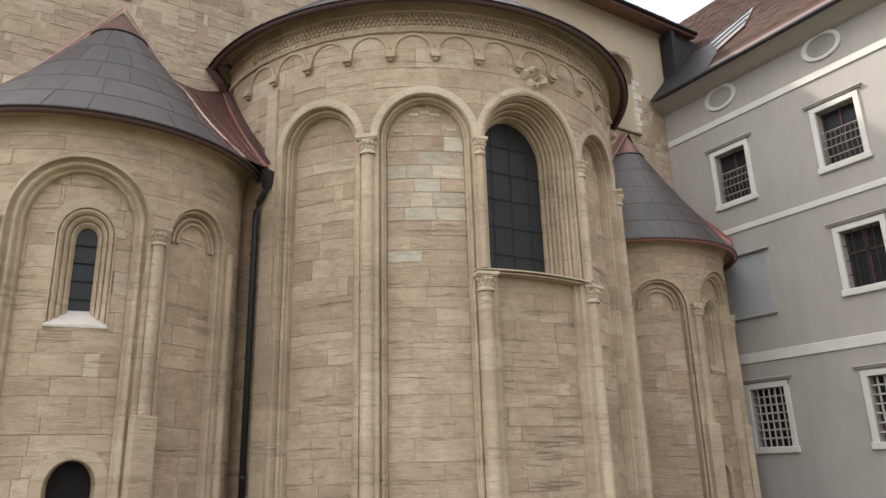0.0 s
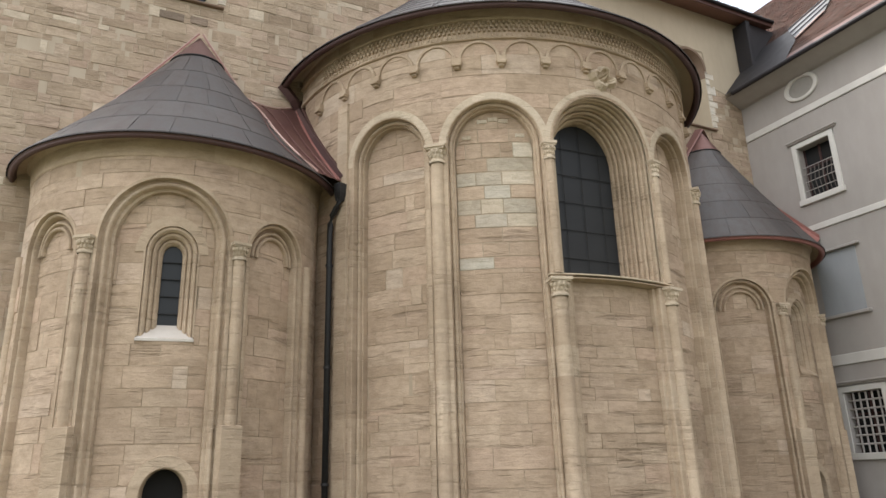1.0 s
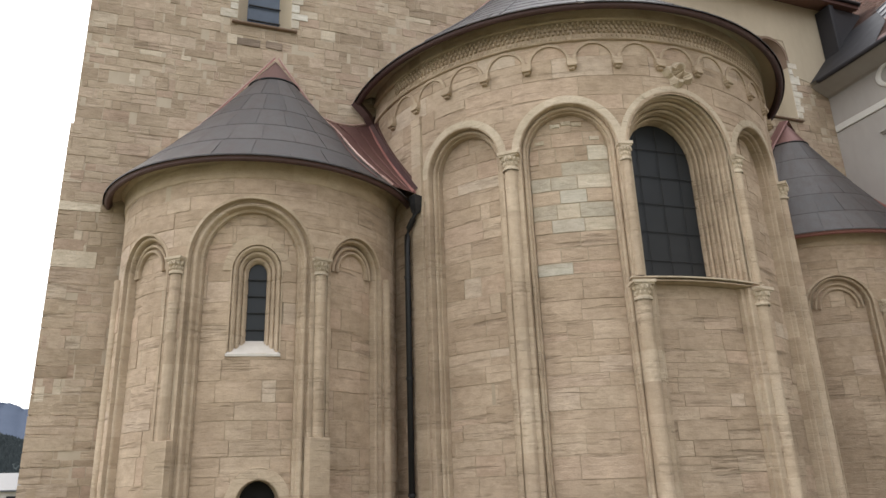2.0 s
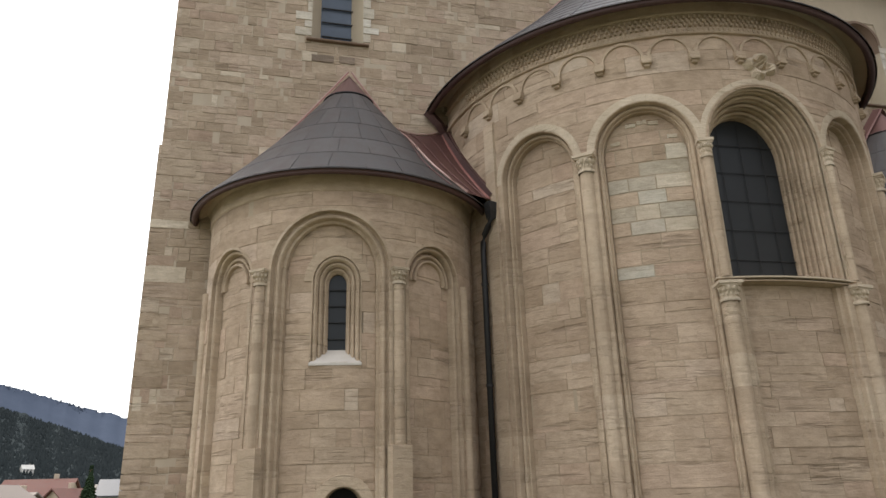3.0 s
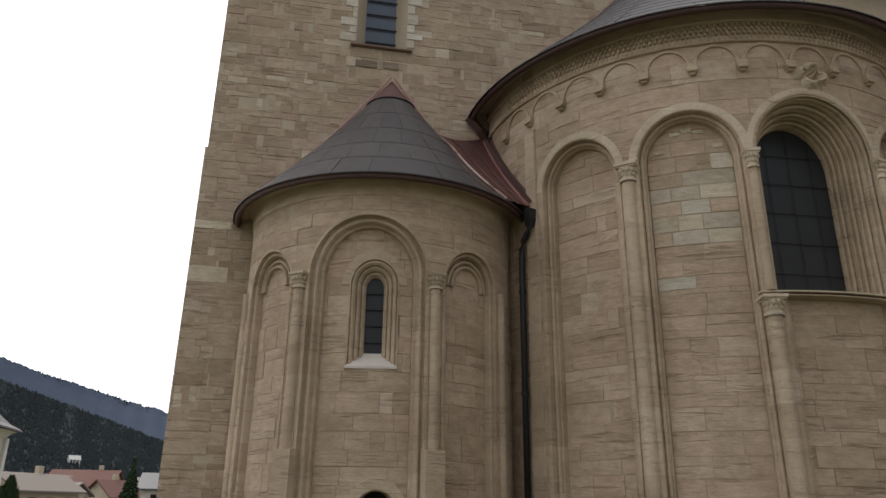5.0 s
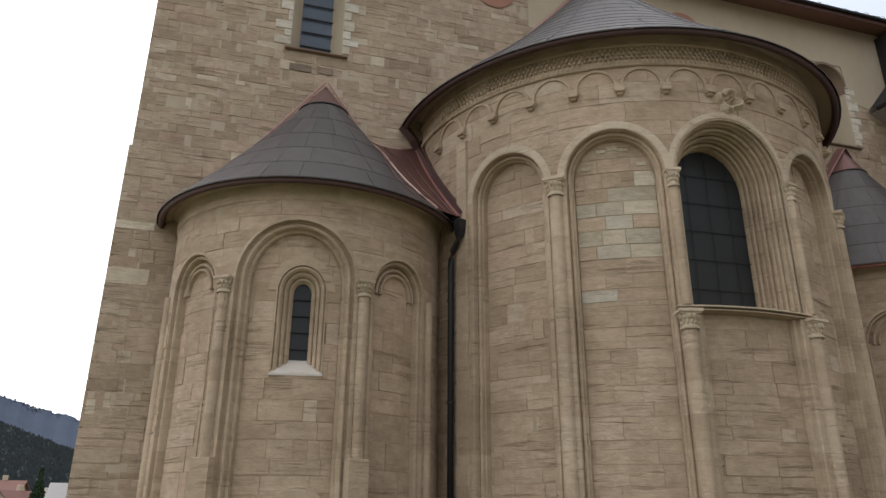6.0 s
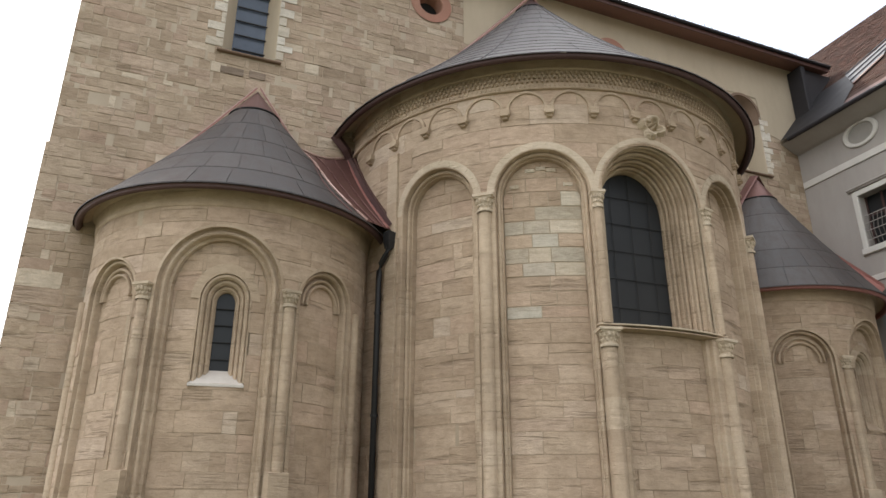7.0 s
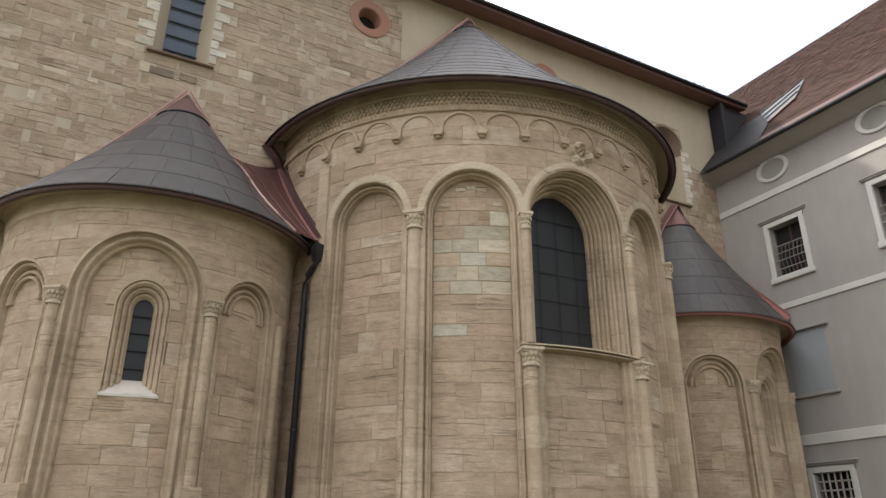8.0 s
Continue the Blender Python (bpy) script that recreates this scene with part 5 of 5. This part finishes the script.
def chapel():
    x, y = spot(-24.5, 60)
    ob = thing("chapel", "white eight-sided chapel with lantern and pointed dark roof", "chapel", at=(x, y, -5.5))

    def octagon(rows, a=23.0):
        v, f = [], []
        for r, z in rows:
            v += [(x + r * math.cos(radians(a + 45 * i)), y + r * math.sin(radians(a + 45 * i)), z) for i in range(8)]
        for j in range(len(rows) - 1):
            f += [(8 * j + i, 8 * j + (i + 1) % 8, 8 * j + 8 + (i + 1) % 8, 8 * j + 8 + i) for i in range(8)]
        return v, f
    part("wall", octagon([(5.0, -5.5), (5.0, 5.7), (5.12, 5.8), (5.35, 6.05), (5.7, 6.2)]), CHAPEL_WALL, ob, "white rendered wall")
    part("roof", octagon([(6.0, 6.2), (6.0, 6.32), (5.2, 6.7), (4.4, 7.35), (3.75, 8.15)]), SLATE, ob, "dark flared roof")
    lantern = part("lantern", octagon([(3.5, 8.05), (3.5, 9.45), (3.62, 9.6), (3.72, 9.75)]), CHAPEL_WALL, ob, "white eight-sided lantern")
    part("lantern_roof", octagon([(3.86, 9.75), (3.84, 9.86), (2.9, 10.45), (1.9, 11.0)]), SILVER, ob, "pale sheet lantern roof")
    part("spire", octagon([(1.8, 11.0), (1.45, 11.35), (0.95, 12.3), (0.52, 13.8), (0.24, 15.3), (0.03, 16.8)]), SLATE, ob, "pointed dark spire")
    part("cross", join_shapes([tube([(x, y, 16.7), (x, y, 17.9)], 0.06, 6), tube([(x - 0.32, y, 17.5), (x + 0.32, y, 17.5)], 0.06, 6)]), IRON, ob)
    for deg in (0.5, -44.5, -89.5):
        a = radians(deg)
        n_, t_ = Vector((math.cos(a), math.sin(a), 0)), Vector((-math.sin(a), math.cos(a), 0))
        turn = Matrix.Translation((x, y, 0)) @ Matrix(((t_.x, n_.x, 0, 0), (t_.y, n_.y, 0, 0), (0, 0, 1, 0), (0, 0, 0, 1)))
        if deg < 0:
            arched_pane("window", (x + 3.26 * n_.x, y + 3.26 * n_.y), t_, 0.62, 8.35, 9.0, DARK, lantern, "dark round-headed opening")
        near = 5.0 * math.cos(radians(22.5))
        part("door" if deg > 0 else "window", box_shape((-0.45, near - 0.10, -5.3 if deg > 0 else 4.2), (0.45, near + 0.012, 3.0 if deg > 0 else 5.5), 0.0, turn), DARK, ob, "dark tall opening")
        if deg > 0:
            part("niche", box_shape((0.35, near - 0.10, 4.05), (0.75, near + 0.012, 4.7), 0.0, turn), BROWN, ob, "small brown wall niche")
    for i in range(8):
        a = radians(23.0 + 45 * i)
        px, py = x + 5.0 * math.cos(a), y + 5.0 * math.sin(a)
        part("pilaster", box_shape((px - 0.25, py - 0.25, -5.5), (px + 0.25, py + 0.25, 5.75), 0.02), WHITE_TRIM, ob)


chapel()


def house(az, dist, w, d, h, rise, wall_m, roof_m, label, turn=0.0, lift=0.0):
    """A small gabled house with eaves, chimney, windows and shutters."""
    x, y = spot(az, dist)
    g = ground_z(x, y) + lift
    ob = thing("house", label, "house", "houses in the valley", at=(x, y, g))
    m = Matrix.Translation((x, y, g)) @ Matrix.Rotation(radians(turn), 4, "Z")

    def tr(vs):
        return [tuple(m @ Vector(q)) for q in vs]
    a, b = w / 2, d / 2
    v = [(-a, -b, 0), (a, -b, 0), (a, b, 0), (-a, b, 0), (-a, -b, h), (a, -b, h), (a, b, h), (-a, b, h), (-a, 0, h + rise), (a, 0, h + rise)]
    part("wall", (tr(v), [(0, 1, 5, 4), (2, 3, 7, 6), (1, 2, 6, 9, 5), (3, 0, 4, 8, 7)]), wall_m, ob)
    e = 0.5
    k = rise / b
    v = [(-a - e, -b - e, h - k * e), (a + e, -b - e, h - k * e), (a + e, 0, h + rise), (-a - e, 0, h + rise), (-a - e, b + e, h - k * e), (a + e, b + e, h - k * e)]
    v += [(q[0], q[1], q[2] + 0.18) for q in v]
    part("roof", (tr(v), [(0, 1, 2, 3), (3, 2, 5, 4), (6, 9, 8, 7), (9, 10, 11, 8), (0, 6, 7, 1), (4, 5, 11, 10), (0, 3, 9, 6), (3, 4, 10, 9), (1, 7, 8, 2), (2, 8, 11, 5)]), roof_m, ob, "pitched roof")
    bm = box_shape((a * 0.4 - 0.3, 0.4, h + rise * 0.5), (a * 0.4 + 0.3, 1.0, h + rise + 0.9), 0.03, m)
    part("chimney", bm, wall_m, ob)
    for i in range(3):
        xx = -a + w * (i + 0.6) / 3.4
        part("window", box_shape((xx, -b - 0.04, h - 1.9), (xx + 0.9, -b + 0.05, h - 0.7), 0.0, m), DARK, ob)


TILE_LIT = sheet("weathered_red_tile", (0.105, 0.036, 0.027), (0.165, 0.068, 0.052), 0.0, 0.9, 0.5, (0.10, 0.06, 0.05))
ROOF_DULL = sheet("dull_brown_roofing", (0.15, 0.12, 0.10), (0.23, 0.19, 0.165), 0.0, 0.85, 0.5)
HOUSE_TAN = painted("tan_house_render", (0.48, 0.40, 0.31), (0.40, 0.33, 0.25))
house(-17.75, 84, 7.6, 5.2, 7.2, 1.4, HOUSE_TAN, ROOF_DULL, "low tan house with a shallow dull brown roof", 62)
house(-16.3, 92, 5.4, 5.0, 6.9, 1.1, HOUSE_TAN, ROOF_DULL, "low tan annexe with a shallow dull brown roof", -14)
house(-14.45, 128, 9.2, 8, 8.2, 2.5, HOUSE_TAN, TILE_LIT, "tan house with a long red tiled roof", -4)
house(-12.7, 112, 4.6, 5.0, 7.0, 1.9, HOUSE_TAN, TILE_LIT, "small tan house with a red tiled roof", 55)
house(-11.6, 150, 8, 7, 7.4, 2.4, CHAPEL_WALL, TILE_LIT, "pale house with a red tiled roof", 20)
house(-15.1, 100, 3.4, 3.0, 6.3, 1.1, CHAPEL_WALL, ROOF_DULL, "small pale outbuilding with a dull roof", 30)
house(-8.75, 96, 6.2, 6.0, 7.8, 1.6, CHAPEL_WALL, LEAD, "white house with a grey roof", 4)
house(-15.4, 880, 11, 8, 8.0, 4.0, WHITE_TRIM, WHITE_TRIM, "far bright white house on the wooded hillside", 30, 41.0)


def woodland(name, count, dist, deep, el0, slope, bend, size, material, label, seed):
    """Conifers and broad crowns scattered over a hillside, too many to count."""
    rng = random.Random(seed)
    v, f = [], []
    for _ in range(count):
        az = rng.uniform(-30, -6)
        k = rng.random() ** 0.6
        el = max(min(el0 + slope * (az + 16) + bend * (az + 16) ** 2, 12.5), 1.0)
        top = dist * math.tan(radians(el)) - dist * 0.003
        d = dist - deep * (1 - k)
        z = -9 + (top + 7) * k ** 1.25
        x, y = spot(az, d)
        h = size * rng.uniform(0.55, 1.15)
        r = h * rng.uniform(0.16, 0.30)
        b, n = len(v), 6
        turn = rng.uniform(0, 1)
        for zz, rr in ((0.1, 0.75), (0.35, 1.0), (0.68, 0.55)):
            v += [(x + r * rr * rng.uniform(0.8, 1.2) * math.cos(6.283 * (i + turn) / n), y + r * rr * math.sin(6.283 * (i + turn) / n), z + h * zz) for i in range(n)]
        v.append((x + rng.uniform(-0.1, 0.1) * r, y, z + h))
        for t_ in range(2):
            f += [(b + t_ * n + i, b + t_ * n + (i + 1) % n, b + t_ * n + n + (i + 1) % n, b + t_ * n + n + i) for i in range(n)]
        f += [(b + 2 * n + i, b + 2 * n + (i + 1) % n, b + 3 * n) for i in range(n)]
    tagged(part(name, (v, f), material, None, label), label, "woodland", kind="stuff")


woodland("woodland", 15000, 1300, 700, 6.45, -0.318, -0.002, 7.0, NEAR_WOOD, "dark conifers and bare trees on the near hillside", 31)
# the far trees take the same haze-tinted colour
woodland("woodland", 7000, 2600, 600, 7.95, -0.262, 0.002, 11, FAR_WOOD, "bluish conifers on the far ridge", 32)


def spruce(az, dist, height, label, seed):
    x, y = spot(az, dist)
    g = ground_z(x, y)
    rng = random.Random(seed)
    ob = thing("spruce", label, "tree", at=(x, y, g))
    part("trunk", tube([(x, y, g), (x, y, g + height * 0.5), (x, y, g + height * 0.97)], 0.12, 8), EAVE_WOOD, ob)
    v, f = [], []
    for i in range(2600):
        k = rng.random() ** 0.75
        z = g + height * (1.0 - k * 0.92)
        reach = (0.08 + height * 0.25 * k) * rng.uniform(0.55, 1.1)
        a = rng.uniform(0, 2 * math.pi)
        c, s = math.cos(a), math.sin(a)
        w, l = 0.16 + 0.16 * k, 0.35 + 0.35 * k
        r0 = max(reach - l, 0.0)
        b = len(v)
        dz = -0.22 * l - 0.15 * rng.random()
        v += [(x + c * r0 - s * w, y + s * r0 + c * w, z + 0.08), (x + c * r0 + s * w, y + s * r0 - c * w, z + 0.08), (x + c * reach, y + s * reach, z + dz), (x + c * (r0 + l * 0.4), y + s * (r0 + l * 0.4), z - 0.25)]
        f += [(b, b + 1, b + 2), (b, b + 3, b + 2), (b + 1, b + 3, b + 2)]
    part("crown", (v, f), SPRUCE, ob, "dark green drooping boughs")


SPRUCE = forest("dark_spruce_needles", ((0.018, 0.032, 0.018), (0.045, 0.065, 0.035)))
spruce(-11.5, 66, 8.7, "dark green spruce in the valley", 1)


def bare_bush(az, dist, height, label, seed):
    """A leafless shrub: forked twigs from one foot."""
    x, y = spot(az, dist)
    g = ground_z(x, y)
    rng = random.Random(seed)
    ob = thing("bare_shrub", label, "shrub", "bare shrubs in the valley", at=(x, y, g))
    part("stem", tube([(x, y, g), (x + 0.1, y, g + height * 0.35)], 0.12, 6), TWIG, ob)
    shapes = []
    for i in range(150):
        a, t = rng.uniform(0, 2 * math.pi), rng.uniform(0.2, 1.0)
        p0 = Vector((x, y, g + height * 0.3 * rng.random()))
        p1 = p0 + Vector((math.cos(a) * t * height * 0.25, math.sin(a) * t * height * 0.25, height * rng.uniform(0.25, 0.45)))
        p2 = p1 + Vector((math.cos(a + rng.uniform(-1, 1)) * height * 0.16, math.sin(a) * height * 0.16, height * rng.uniform(0.1, 0.3)))
        shapes.append(tube([p0, p1, p2], rng.uniform(0.02, 0.06), 4))
    part("twigs", join_shapes(shapes), TWIG, ob)


TWIG = forest("grey_brown_twigs", ((0.045, 0.032, 0.026), (0.085, 0.062, 0.05)))
bare_bush(-14.4, 88, 7.0, "leafless brown shrub in the valley", 6)
bare_bush(-10.6, 80, 6.6, "leafless brown shrub in the valley", 7)


def evergreen_bush(az, dist, height, label, seed):
    """A dense upright evergreen: short sprays round a core, with an uneven outline."""
    x, y = spot(az, dist)
    g = ground_z(x, y)
    rng = random.Random(seed)
    ob = thing("evergreen_shrub", label, "shrub", at=(x, y, g))
    part("stem", tube([(x, y, g), (x, y, g + height * 0.7)], 0.10, 6), TWIG, ob)
    v, f = [], []
    for i in range(1800):
        k = rng.random()
        z = g + height * (0.45 + 0.55 * k)
        r = height * 0.12 * math.sin(math.pi * (0.18 + 0.78 * k)) * rng.uniform(0.6, 1.12)
        a = rng.uniform(0, 2 * math.pi)
        px, py = x + r * math.cos(a), y + r * math.sin(a)
        b = len(v)
        w = rng.uniform(0.06, 0.16)
        v += [(px - w * math.sin(a), py + w * math.cos(a), z), (px + w * math.sin(a), py - w * math.cos(a), z), (px + 0.1 * math.cos(a), py + 0.1 * math.sin(a), z + rng.uniform(0.18, 0.40))]
        f.append((b, b + 1, b + 2))
    part("foliage", (v, f), SPRUCE, ob, "dense dark sprays")


evergreen_bush(-18.85, 70, 7.2, "dark upright evergreen shrub in the valley", 11)
evergreen_bush(-19.35, 72, 6.5, "low dark evergreen shrub beside the chapel", 12)
